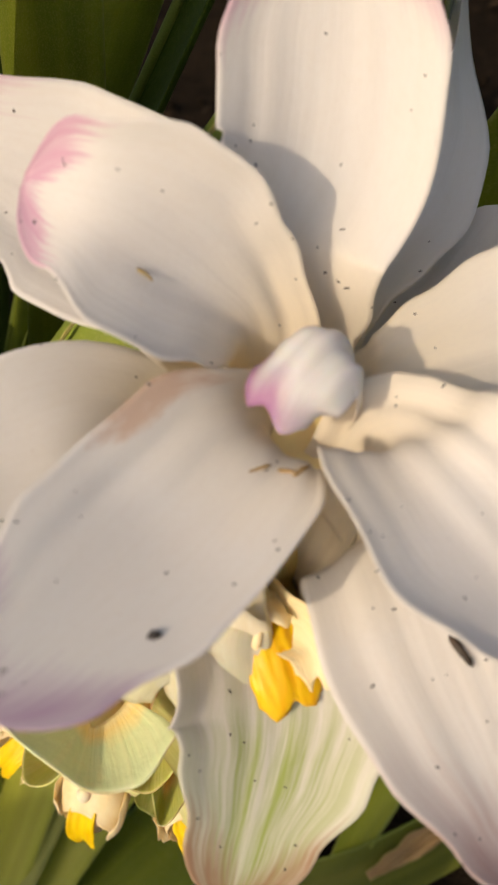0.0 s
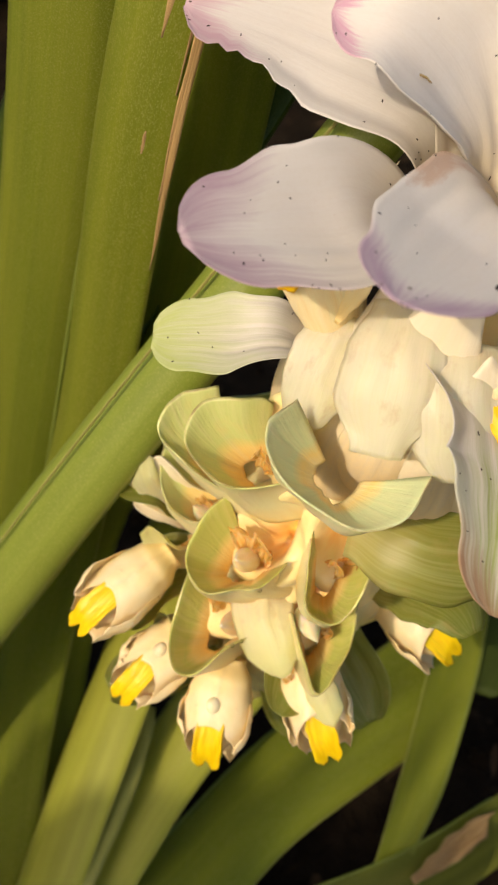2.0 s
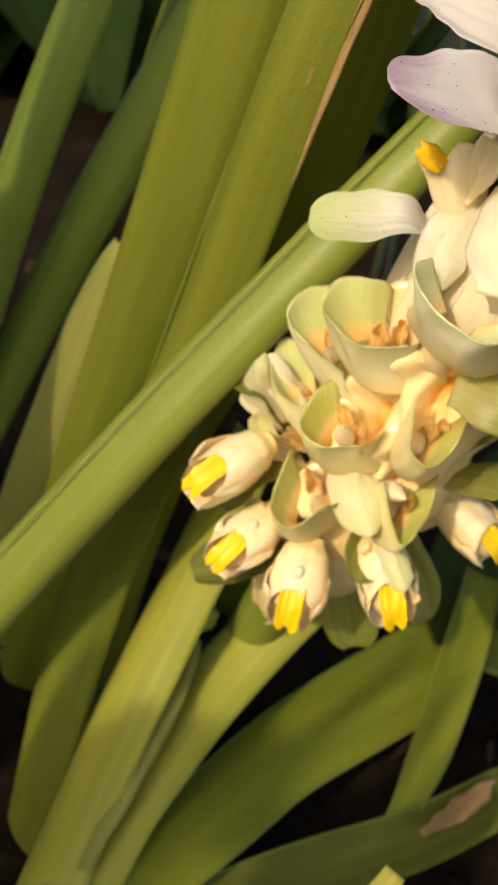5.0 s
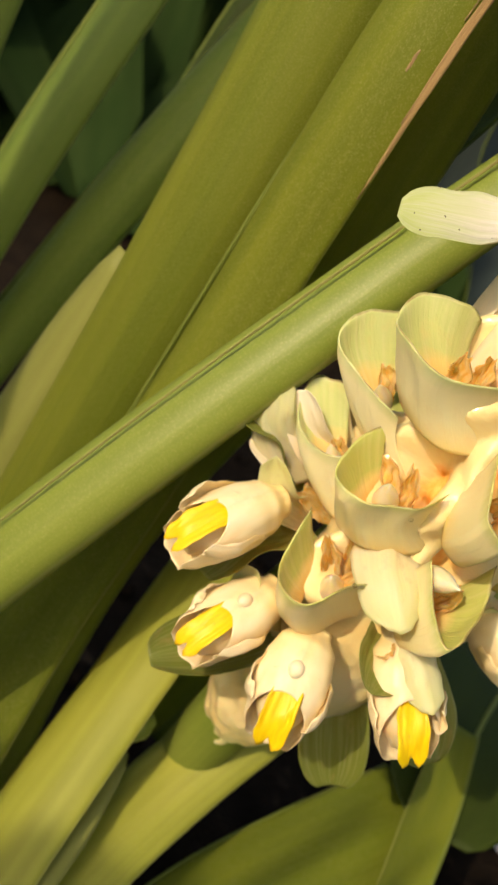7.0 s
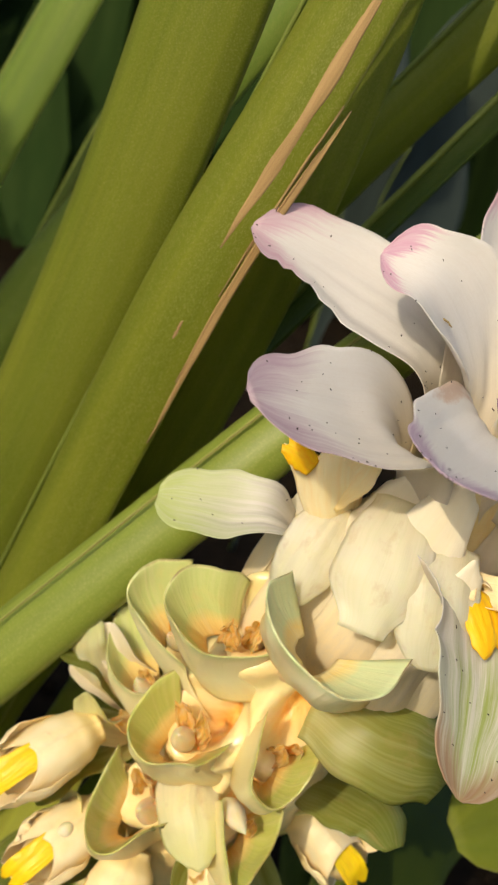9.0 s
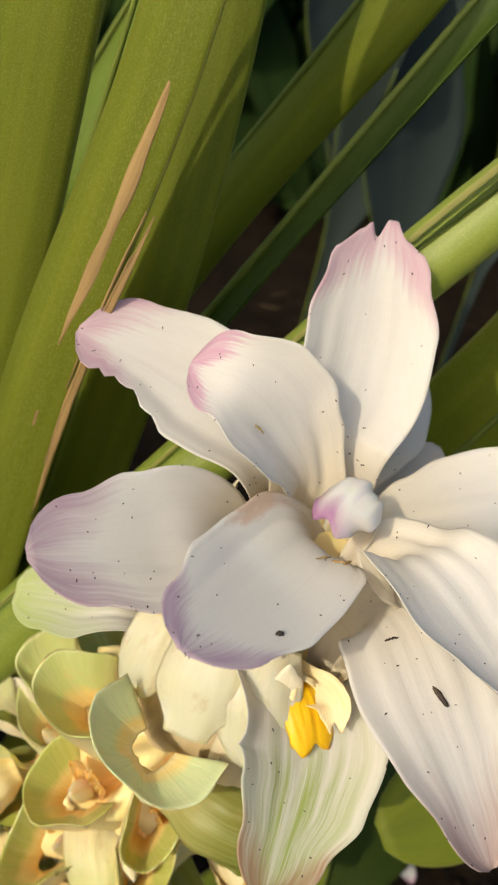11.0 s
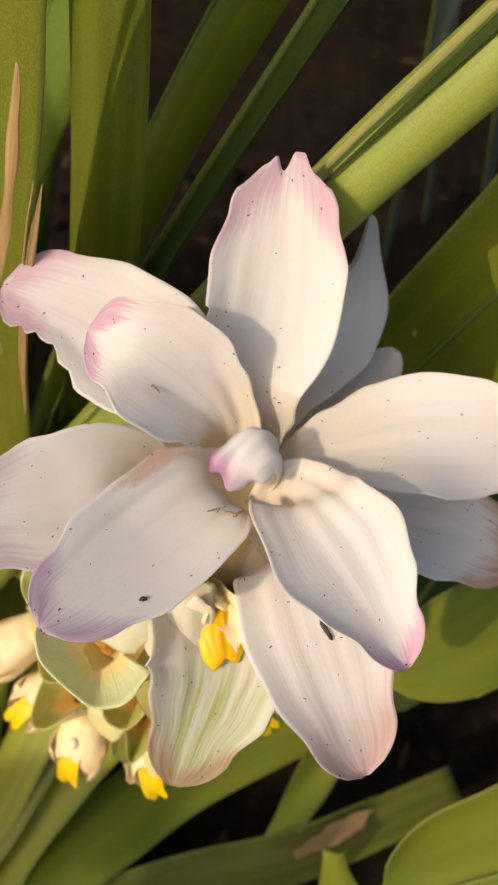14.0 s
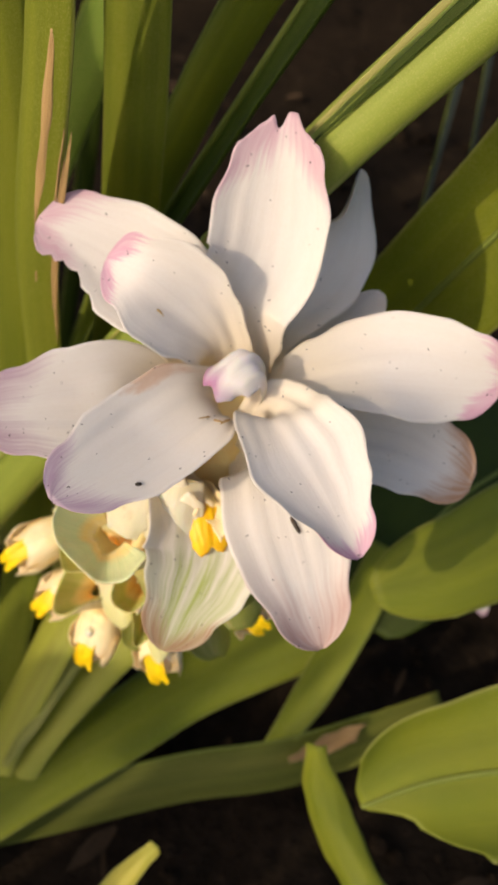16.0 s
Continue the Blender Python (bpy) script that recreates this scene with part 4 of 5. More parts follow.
part("lip", sheet([(0.0040, 0.0640, 0.2560), (0.0058, 0.0580, 0.2568), (0.0078, 0.0530, 0.2540), (0.0092, 0.0495, 0.2498)], [0.0028, 0.0042, 0.0048, 0.0050, 0.0044], (0.2, -0.45, 0.85), -0.35, 0.0004, 24, 19, ripple=0.0008, pleat=0.0007, seed=35, ragged=(0.10, 0.02, 0.04, 0.12, 0.03, 0.0, 0.12)), GOLD, mouth, "orange-yellow lip")

# flower standing behind the green-tipped bract: a ruffled cream tube with an orange end
cup7 = part("flower", sheet([(-0.0150, 0.0770, 0.2450), (-0.0180, 0.0749, 0.2540), (-0.0212, 0.0734, 0.2640), (-0.0240, 0.0750, 0.2725)], [0.0042, 0.0056, 0.0082, 0.0100], (-0.1, 0.9, 0.3), [0.9, 0.8, 0.6], 0.0004, 34, 31, ripple=0.0008, pleat=0.0006, seed=36, ragged=(0.0, 0.06, 0.0, 0.12, 0.02)), PETAL, spike)
part("lip", sheet([(-0.0265, 0.0735, 0.2672), (-0.0298, 0.0738, 0.2692), (-0.0330, 0.0750, 0.2705)], [0.0024, 0.0030, 0.0022], (-0.2, -0.7, 0.6), -0.5, 0.0004, 16, 13, ripple=0.0008, seed=37, ragged=(0.1, 0.0, 0.12, 0.0, 0.1)), GOLD, cup7, "orange lip")
part("petal", sheet([(-0.0208, 0.0745, 0.2600), (-0.0183, 0.0740, 0.2680), (-0.0170, 0.0745, 0.2740)], [0.002, 0.0040, 0.0034], (-0.2, -0.8, 0.4), 0.4, 0.0004, 16, 11, ripple=0.0010, seed=38), PETAL, cup7)

# bracts below the open flowers
bract([(-0.030, 0.100, 0.148), (-0.046, 0.095, 0.139), (-0.063, 0.091, 0.134)], [0.006, 0.010, 0.0105, 0.004], (-0.25, -0.35, 0.9), SKIN, [0.7, 0.8], "green bract with brown edge", seed=21)
bract([(-0.018, 0.102, 0.145), (-0.013, 0.096, 0.128), (-0.007, 0.092, 0.110)], [0.006, 0.009, 0.0095, 0.004], (-0.2, -0.9, 0.2), SKIN, [0.5, 0.5], seed=22)
bract([(-0.012, 0.100, 0.158), (0.000, 0.088, 0.142), (0.006, 0.080, 0.133)], [0.006, 0.010, 0.0105, 0.003], (0.0, -0.8, 0.5), SKIN, [0.5, 0.6], seed=23)
bract([(-0.036, 0.105, 0.172), (-0.050, 0.100, 0.168), (-0.058, 0.094, 0.158)], [0.006, 0.009, 0.0085, 0.003], (-0.4, -0.5, 0.7), SKIN, [0.6, 0.6], seed=24)
bract([(-0.030, 0.115, 0.175), (-0.048, 0.112, 0.190), (-0.060, 0.108, 0.192)], [0.006, 0.009, 0.009, 0.003], (-0.3, -0.6, 0.7), SKIN, [0.6, 0.6], seed=25)
bract([(-0.010, 0.090, 0.165), (-0.018, 0.074, 0.160), (-0.022, 0.066, 0.158)], [0.006, 0.0085, 0.008, 0.002], (-0.1, -0.6, 0.8), SKIN, [0.6, 0.6], seed=26)

bract([(-0.034, 0.112, 0.178), (-0.046, 0.111, 0.184), (-0.056, 0.110, 0.187)], [0.005, 0.0065, 0.006, 0.002], (-0.5, -0.7, 0.5), CREAMFOOT, [0.7, 0.7], seed=27)
bract([(-0.034, 0.108, 0.186), (-0.044, 0.106, 0.194), (-0.050, 0.106, 0.203)], [0.005, 0.0060, 0.0055, 0.002], (-0.6, -0.7, 0.3), CREAMFOOT, [0.7, 0.6], seed=28)

# ---- leafy shoots ----
shoot = thing("leafy_shoot", (-0.105, 0.165, -0.012), "thick yellow-green ginger shoot of overlapping leaf sheaths", "plant")
SHEATH_LINE = [(-0.114, 0.098, -0.022), (-0.1015, 0.1310, 0.072), (-0.0730, 0.1350, 0.1814), (-0.0555, 0.1170, 0.2797), (-0.0352, 0.1045, 0.3645), (-0.018, 0.100, 0.50)]
part("sheath", sheet([(-0.130, 0.185, -0.02), (-0.1100, 0.1702, 0.1004), (-0.0904, 0.1551, 0.2001), (-0.0741, 0.1421, 0.2898), (-0.0644, 0.1299, 0.3797), (-0.0600, 0.131, 0.435)], [0.018, 0.018, 0.018, 0.018, 0.0185, 0.0185, 0.004], [(-0.80, -0.60, 0.0), (-0.54, -0.82, -0.03)], -0.7, 0.0016, 44, 17), SHEATH, shoot)
part("sheath", sheet(SHEATH_LINE, [0.020, 0.019, 0.0170, 0.0165, 0.0150, 0.0140, 0.001], [(-0.80, -0.58, -0.05), (-0.53, -0.82, -0.03)], -0.75, 0.0016, 48, 19, trim=[1, 1, 1, 0.92, 0.80, 0.71, 0.70, 0.57, 0.50, 0.5, 0.5]), SHEATH, shoot, "front sheath with dry brown scars")
part("sheath", sheet([(-0.096, 0.098, -0.022), (-0.0890, 0.1380, 0.050), (-0.0740, 0.1510, 0.128), (-0.0482, 0.1526, 0.2006), (-0.0317, 0.1412, 0.3015), (-0.0262, 0.1424, 0.3850), (-0.0245, 0.145, 0.425)], [0.012, 0.0105, 0.0102, 0.0102, 0.0102, 0.0100, 0.002], [(-0.21, -0.94, -0.04), (-0.31, -0.93, -0.05)], -0.45, 0.0014, 40, 15), SHEATH, shoot)
part("sheath", sheet([(-0.145, 0.200, -0.02), (-0.128, 0.190, 0.08), (-0.110, 0.180, 0.155), (-0.097, 0.172, 0.205)], [0.016, 0.016, 0.013, 0.002], (-0.6, -0.75, 0.1), -0.5, 0.0012, 26, 13), PALESHEATH, shoot, "pale papery outer sheath")


def margin(pts, w, nrm, cup):
    """The thin pale edge of a sheath."""
    line = spline(pts, 40)
    fr = frames(line, nrm)
    a = cup * 1.35
    rim = [q - s * (math.sin(a) / a * at(w, i / 39)) + k * ((1 - math.cos(a)) / a * at(w, i / 39)) for i, (q, (t, s, k)) in enumerate(zip(line, fr))]
    return part("margin", tube([tuple(rim[i]) for i in (0, 7, 13, 20, 26, 32)], [0.0005, 0.0006, 0.0006], nu=40, nv=6), RIB, shoot, "pale thin sheath edge")


margin(SHEATH_LINE, [0.020, 0.019, 0.0170, 0.0165, 0.0150, 0.0140, 0.015], [(-0.80, -0.58, -0.05), (-0.53, -0.82, -0.03)], -0.75)


def on_sheath(z0, z1, shift, w, label):
    """A dry scar on the front sheath, from height z0 to z1; shift: from its middle to its edge, -1 to 1."""
    line = spline(SHEATH_LINE, 120)
    fr = frames(line, [(-0.80, -0.58, -0.05), (-0.53, -0.82, -0.03)])
    a = 0.75 * 1.35
    out = []
    for i, (q, (t, s, k)) in enumerate(zip(line, fr)):
        if z0 <= q.z <= z1:
            hw = at([0.020, 0.019, 0.0170, 0.0165, 0.0150, 0.0140, 0.015], i / 119)
            x, y = math.sin(shift * a) / a * hw, (1 - math.cos(shift * a)) / a * hw
            n = (k * math.cos(shift * a) + s * math.sin(shift * a)).normalized()
            out.append((q + s * x - k * y + n * 0.00075, n))
    pts = [tuple(out[int(f * (len(out) - 1))][0]) for f in (0, 0.33, 0.67, 1)]
    return part("dry_scar", sheet(pts, [w * 0.15, w * 0.7, w, w * 0.75, w, w * 0.7, w * 0.1], tuple(out[len(out) // 2][1]), -0.2, 0.0003, 30, 9, ripple=0.0003, seed=50 + z0 * 9), SCAR, shoot, label)


on_sheath(0.243, 0.332, 0.66, 0.0008, "dry torn brown sheath edge")
on_sheath(0.262, 0.325, 0.61, 0.0005, "dry torn brown sheath edge")
on_sheath(0.285, 0.330, 0.55, 0.0003, "dry torn brown sheath edge")
on_sheath(0.294, 0.352, 0.24, 0.0016, "broad brown dry scar")
on_sheath(0.270, 0.281, 0.30, 0.0004, "brown dry scar")

petiole = thing("leaf_stalk", (-0.19, 0.108, -0.012), "channelled green leaf stalk slanting past the shoot", "leaf stalk")
S_LINE = [(-0.196, 0.108, -0.012), (-0.1241, 0.1103, 0.1014), (-0.0617, 0.1130, 0.1996), (0.0162, 0.1245, 0.3082), (0.0587, 0.1235, 0.3645), (0.125, 0.126, 0.452)]
part("stalk", tube(S_LINE, [0.0130, 0.0122, 0.0106, 0.0092, 0.0082, 0.0084, 0.008], 0.75, (-0.62, -0.60, 0.43), 50, 26), STALK, petiole)
part("stalk_wing", sheet([(-0.1317, 0.1063, 0.1070), (-0.0690, 0.1095, 0.2042), (0.0100, 0.1212, 0.3125), (0.0516, 0.1195, 0.3692), (0.118, 0.122, 0.457)], [0.0003, 0.0003, 0.0004, 0.0009, 0.0012], (-0.35, -0.80, 0.2), 0.5, 0.0007, 40, 7), SCARGREEN, petiole, "thin pale wing along the channel")


# a dark strip laid on the stalk stands in for the shaded groove
part("channel", sheet([(0.0105, 0.1208, 0.3108), (0.0535, 0.1190, 0.3672), (0.120, 0.1215, 0.455)], [0.0002, 0.0016, 0.0020], (-0.35, -0.80, 0.2), 0.4, 0.0004, 30, 7), SHADELEAF, petiole, "dark strip drawn for the channel's shade")


def stalk(pts, w, nrm, mat, label, cup=-0.5):
    ob = thing("leaf_stalk", Vector(pts[0]), label, "leaf stalk", "background stalks")
    part("blade", sheet(pts, w, nrm, cup, 0.0014, 36, 15), mat, ob)
    line = spline(pts, 30)
    fr = frames(line, nrm)
    a = cup * 1.35
    rim = [q - s * (math.sin(a) / a * at(w, i / 29)) + k * ((1 - math.cos(a)) / a * at(w, i / 29)) for i, (q, (t, s, k)) in enumerate(zip(line, fr))]
    part("margin", tube([tuple(rim[i]) for i in (0, 7, 14, 21, 29)], [0.0008, 0.0010, 0.0009], nu=26, nv=8), RIB, ob, "pale margin")
    return ob


stalk([(-0.186, 0.249, -0.01), (-0.1603, 0.2499, 0.0621), (-0.1267, 0.2535, 0.152), (-0.091, 0.252, 0.2381), (-0.0516, 0.2507, 0.318), (-0.02, 0.25, 0.39)], [0.011, 0.0118, 0.0122, 0.0125, 0.0125, 0.012], [(-0.52, -0.80, 0.06), (-0.44, -0.84, 0.01)], SHADESTALK, "green leaf stalk behind, its colour darkened for shade")
stalk([(-0.19, 0.25, -0.01), (-0.1597, 0.2501, 0.1296), (-0.1419, 0.2496, 0.2005), (-0.1163, 0.25, 0.2805), (-0.0914, 0.2502, 0.3599), (-0.07, 0.25, 0.43)], [0.013, 0.0134, 0.0137, 0.0130, 0.0123, 0.012], [(-0.42, -0.84, 0.05), (-0.71, -0.61, 0.13)], SHADESTALK, "green leaf stalk behind, its colour darkened for shade")
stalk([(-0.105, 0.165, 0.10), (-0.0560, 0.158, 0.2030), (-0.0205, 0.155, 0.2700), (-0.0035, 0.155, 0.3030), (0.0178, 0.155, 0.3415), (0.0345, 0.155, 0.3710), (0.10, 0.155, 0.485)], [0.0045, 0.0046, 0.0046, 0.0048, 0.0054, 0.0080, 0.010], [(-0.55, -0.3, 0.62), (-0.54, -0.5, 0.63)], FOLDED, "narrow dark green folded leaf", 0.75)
stalk([(-0.100, 0.200, 0.08), (-0.0590, 0.192, 0.205), (-0.0290, 0.185, 0.2770), (-0.0130, 0.178, 0.3130), (0.0050, 0.170, 0.3490), (0.0200, 0.162, 0.3800), (0.075, 0.150, 0.50)], [0.0080, 0.0080, 0.0080, 0.0080, 0.0085, 0.0100, 0.011], [(-0.3, -0.9, 0.14), (-0.45, -0.82, 0.31)], LEAF, "green leaf stalk behind the flower")
stalk([(-0.21, 0.30, -0.01), (-0.19, 0.30, 0.13), (-0.170, 0.30, 0.26), (-0.15, 0.30, 0.40)], [0.012, 0.012, 0.012, 0.011], (-0.5, -0.8, 0.1), SHADESTALK, "green leaf stalk behind, its colour darkened for shade")
stalk([(-0.145, 0.32, -0.01), (-0.115, 0.32, 0.13), (-0.09, 0.32, 0.25), (-0.05, 0.32, 0.38)], [0.005, 0.006, 0.006, 0.005], (-0.4, -0.8, 0.1), SHADELEAF, "thin leaf stalk, its shade put into the dark green")

# low shoot with a node beside the spike
low = thing("low_shoot", (-0.09, 0.04, -0.012), "pale green young shoot with a papery torn sheath", "plant")
part("sheath", sheet([(-0.105, 0.020, -0.012), (-0.0933, 0.042, 0.0114), (-0.0688, 0.0909, 0.0372), (-0.0389, 0.1275, 0.0628), (-0.0115, 0.1428, 0.0902)], [0.0115, 0.0115, 0.0120, 0.0140, 0.0150, 0.0130], [(-0.67, -0.45, 0.53), (-0.41, -0.5, 0.75)], -0.5, 0.0014, 34, 15), YOUNG, low)
part("sheath", sheet([(-0.112, 0.030, -0.012), (-0.098, 0.065, 0.020), (-0.080, 0.105, 0.055), (-0.060, 0.135, 0.098), (-0.044, 0.150, 0.150)], [0.016, 0.016, 0.0155, 0.0145, 0.012], [(-0.62, -0.55, 0.3), (-0.70, -0.55, 0.35)], -0.5, 0.0014, 34, 15), YOUNG, low)
part("papery_sheath", sheet([(-0.086, 0.062, 0.030), (-0.068, 0.100, 0.052), (-0.054, 0.130, 0.072)], [0.002, 0.0055, 0.0065, 0.003], (-0.55, -0.55, 0.6), -0.4, 0.0007, 20, 11, ripple=0.001, seed=61), PALESHEATH, low, "torn papery sheath")
part("knob", tube([(-0.058, 0.130, 0.076), (-0.052, 0.131, 0.080), (-0.047, 0.134, 0.082)], [0.0012, 0.0040, 0.0044, 0.002], nrm=(-0.5, -0.5, 0.7), nu=10, nv=12), STALK, low, "round green node")


def leaf(pts, w, nrm, mat, label, cup=0.2, fold=0.0, name="ginger_leaf", rib=True, **kw):
    ob = thing(name, Vector(pts[0]), label, "leaf", "ginger leaves")
    part("blade", sheet(pts, w, nrm, cup, 0.0009, 40, 19, fold=fold, **kw), mat, ob)
    if rib:
        k = Vector(nrm[0] if isinstance(nrm, list) else nrm).normalized() * 0.0006
        part("midrib", tube([tuple(Vector(q) + k) for q in pts], [0.0013, 0.0012, 0.0009], nu=26, nv=8), RIB, ob, "pale midrib")
    elif name == "ginger_leaf":
        line = spline(pts, 30)
        fr = frames(line, nrm)
        rim = []
        for i, (q, (t, s, k)) in enumerate(zip(line, fr)):
            c = at(list(cup), i / 29) if isinstance(cup, list) else cup
            a, hw = c * 1.35 + 1e-4, taper(w, i / 29)
            rim.append(q - s * (math.sin(a) / a * hw) + k * ((1 - math.cos(a)) / a * hw))
        part("margin", tube([tuple(rim[i]) for i in (0, 7, 14, 20, 25)], [0.0005, 0.0006, 0.0005], nu=26, nv=6), RIB, ob, "thin pale margin")
    return ob


leaf([(-0.03, 0.20, 0.02), (0.0029, 0.1892, 0.0988), (0.0543, 0.1628, 0.234), (0.0835, 0.1520, 0.3028), (0.1084, 0.1556, 0.3617)], [0.014, 0.0205, 0.0209, 0.0215, 0.0225], [(-0.06, -0.80, 0.58), (-0.10, -0.76, 0.60)], LEAF, "broad green leaf behind the flower", 0.25)
leaf([(0.22, 0.185, 0.185), (0.1592, 0.155, 0.174), (0.1156, 0.136, 0.166), (0.0846, 0.115, 0.163), (0.0580, 0.1030, 0.157)], [0.018, 0.021, 0.0215, 0.0215, 0.021, 0.018, 0.004], [(0.02, -0.6, 0.75), (0.02, -0.6, 0.7)], LEAF, "sunlit green leaf with a rounded end", -0.2, rib=False)
leaf([(-0.14, 0.0, -0.01), (-0.1046, 0.0331, 0.0190), (-0.0467, 0.0844, 0.0260), (-0.0015, 0.1262, 0.0290), (0.0651, 0.1640, 0.0460)], [0.017, 0.0172, 0.0165, 0.0175, 0.0200, 0.0215], [(-0.31, -0.1, 0.85), (0.1, -0.3, 0.9)], LEAF, "green leaf lying low over the soil, its end torn", -0.3, rib=False, bites=((1, 1.0, 0.35, 0.06),))
leaf([(0.072, 0.180, 0.075), (0.060, 0.150, 0.055), (0.043, 0.115, 0.030), (0.028, 0.092, 0.012)], [0.009, 0.0105, 0.009, 0.005], (0.2, -0.5, 0.8), LEAF, "bright green leaf blade hanging down", 0.35, rib=False)
leaf([(0.150, 0.260, 0.075), (0.105, 0.215, 0.075), (0.078, 0.175, 0.065), (0.066, 0.150, 0.050)], [0.036, 0.040, 0.034, 0.012], (-0.1, -0.55, 0.8), SHADELEAF, "broad leaf, its shade put into the dark green", 0.15)
leaf([(0.20, 0.060, 0.112), (0.130, 0.064, 0.118), (0.092, 0.057, 0.113), (0.066, 0.046, 0.104)], [0.036, 0.036, 0.034, 0.030, 0.012], (-0.05, -0.45, 0.88), LEAF, "curled broad green leaf", name="curled_leaf", cup=[0.15, 0.35, 0.9], ripple=0.002, seed=62, ragged=(0.30, 0.12, 0.0, 0.0, 0.05))
leaf([(0.046, 0.060, 0.118), (0.050, 0.049, 0.103), (0.062, 0.033, 0.087), (0.082, 0.010, 0.075)], [0.004, 0.0095, 0.0105, 0.0100, 0.009], (-0.5, -0.45, 0.75), LEAF, "narrow rolled green leaf edge", -0.7, name="curled_leaf", rib=False, ripple=0.0025, seed=63)
leaf([(-0.12, 0.03, -0.002), (-0.02, 0.075, 0.004), (0.040, 0.092, 0.014), (0.110, 0.125, 0.026)], [0.008, 0.011, 0.011, 0.010], (0.1, -0.4, 0.9), SHADESTRIP, "long leaf strip across the soil", 0.3, rib=False)
leaf([(0.040, 0.091, 0.0185), (0.056, 0.100, 0.0215), (0.074, 0.111, 0.027)], [0.0015, 0.0042, 0.0015], (0.1, -0.4, 0.9), DRYLEAF, "dry tan patch of leaf on the soil", 0.2, name="dry_leaf", rib=False, ripple=0.002, pleat=0.002, ragged=(0.15, 0.0, 0.1, 0.2))
leaf([(-0.03, -0.005, 0.055), (-0.016, 0.010, 0.083), (-0.004, 0.022, 0.097)], [0.004, 0.007, 0.0065, 0.004], (-0.3, -0.4, 0.85), BUDLEAF, "rolled yellow-green shoot tip", 1.0, name="shoot_tip", rib=False, ripple=0.001, seed=71)

# unseen leaves added beside and behind the camera to shade low leaves and soil
leaf([(-0.76, -0.62, -0.012), (-0.74, -0.60, 0.30), (-0.67, -0.545, 0.595), (-0.615, -0.55, 0.580), (-0.570, -0.543, 0.540)], [0.006, 0.012, 0.013, 0.014, 0.003], (-0.57, -0.62, 0.54), LEAF, "unseen arching leaf added to dapple the low leaves", 0.2)
leaf([(-0.70, -0.54, -0.012), (-0.64, -0.51, 0.34), (-0.562, -0.487, 0.560), (-0.538, -0.475, 0.600)], [0.004, 0.006, 0.008, 0.002], (-0.57, -0.62, 0.54), LEAF, "unseen narrow leaf added to dapple the low leaves", 0.2)
rnd = random.Random(12)


def sun_blocker(across, back, height, half, label, lean=0.0):
    """An upright leaf added out of view to block the sun; across: square to the sun's heading, back: metres towards it.
    """
    x, y = across * 0.736 - 0.677 * back, -across * 0.677 - 0.736 * back
    g = lean * 0.736
    leaf([(x, y, -0.012), (x + g * 0.3, y, height * 0.35), (x + g * 0.6, y, height * 0.7), (x + g, y, height)], [half * 0.4, half * 0.9, half, half * 0.85, half * 0.15], (-0.68, -0.73, 0.1), SHADELEAF, label, 0.25)


for i in range(9):
    sun_blocker(-0.232 - 0.024 * i, 0.20 + 0.10 * (i % 3), 0.50 + 0.05 * (i % 2), 0.026, "unseen tall upright leaf added to shade the soil behind", rnd.uniform(-0.03, 0.03))
for across, back, top, half in [
    (-0.062, 0.50, 0.075, 0.016), (-0.034, 0.56, 0.140, 0.017), (-0.055, 0.54, 0.146, 0.007), (-0.012, 0.50, 0.085, 0.020), (0.020, 0.54, 0.115, 0.022), (0.052, 0.50, 0.120, 0.024),
    (-0.156, 0.52, 0.088, 0.016), (0.088, 0.56, 0.150, 0.026), (0.125, 0.52, 0.160, 0.028), (-0.088, 0.52, 0.062, 0.013), (-0.108, 0.58, 0.060, 0.020), (-0.195, 0.52, 0.140, 0.020),
]:
    sun_blocker(across, back, top + 0.641 * back, half, "unseen upright leaf added to shade the low leaves", rnd.uniform(-0.02, 0.02))

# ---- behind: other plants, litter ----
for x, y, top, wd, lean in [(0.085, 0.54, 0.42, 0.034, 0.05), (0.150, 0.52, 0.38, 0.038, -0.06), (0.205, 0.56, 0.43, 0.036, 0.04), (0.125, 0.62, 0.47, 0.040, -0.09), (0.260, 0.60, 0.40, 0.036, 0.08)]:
    leaf([(x, y, -0.012), (x + lean * 0.2, y, top * 0.45), (x + lean * 0.6, y - 0.01, top * 0.8), (x + lean, y - 0.05, top)], [wd * 0.06, wd * 0.07, wd * 0.08, wd * 0.10, wd * 0.6, wd, wd * 0.8, wd * 0.1], (0.1, -0.6, 0.6), GREYLEAF, "broad leaf further back, sky-lit shade greyed into its colour", 0.3, rib=False)


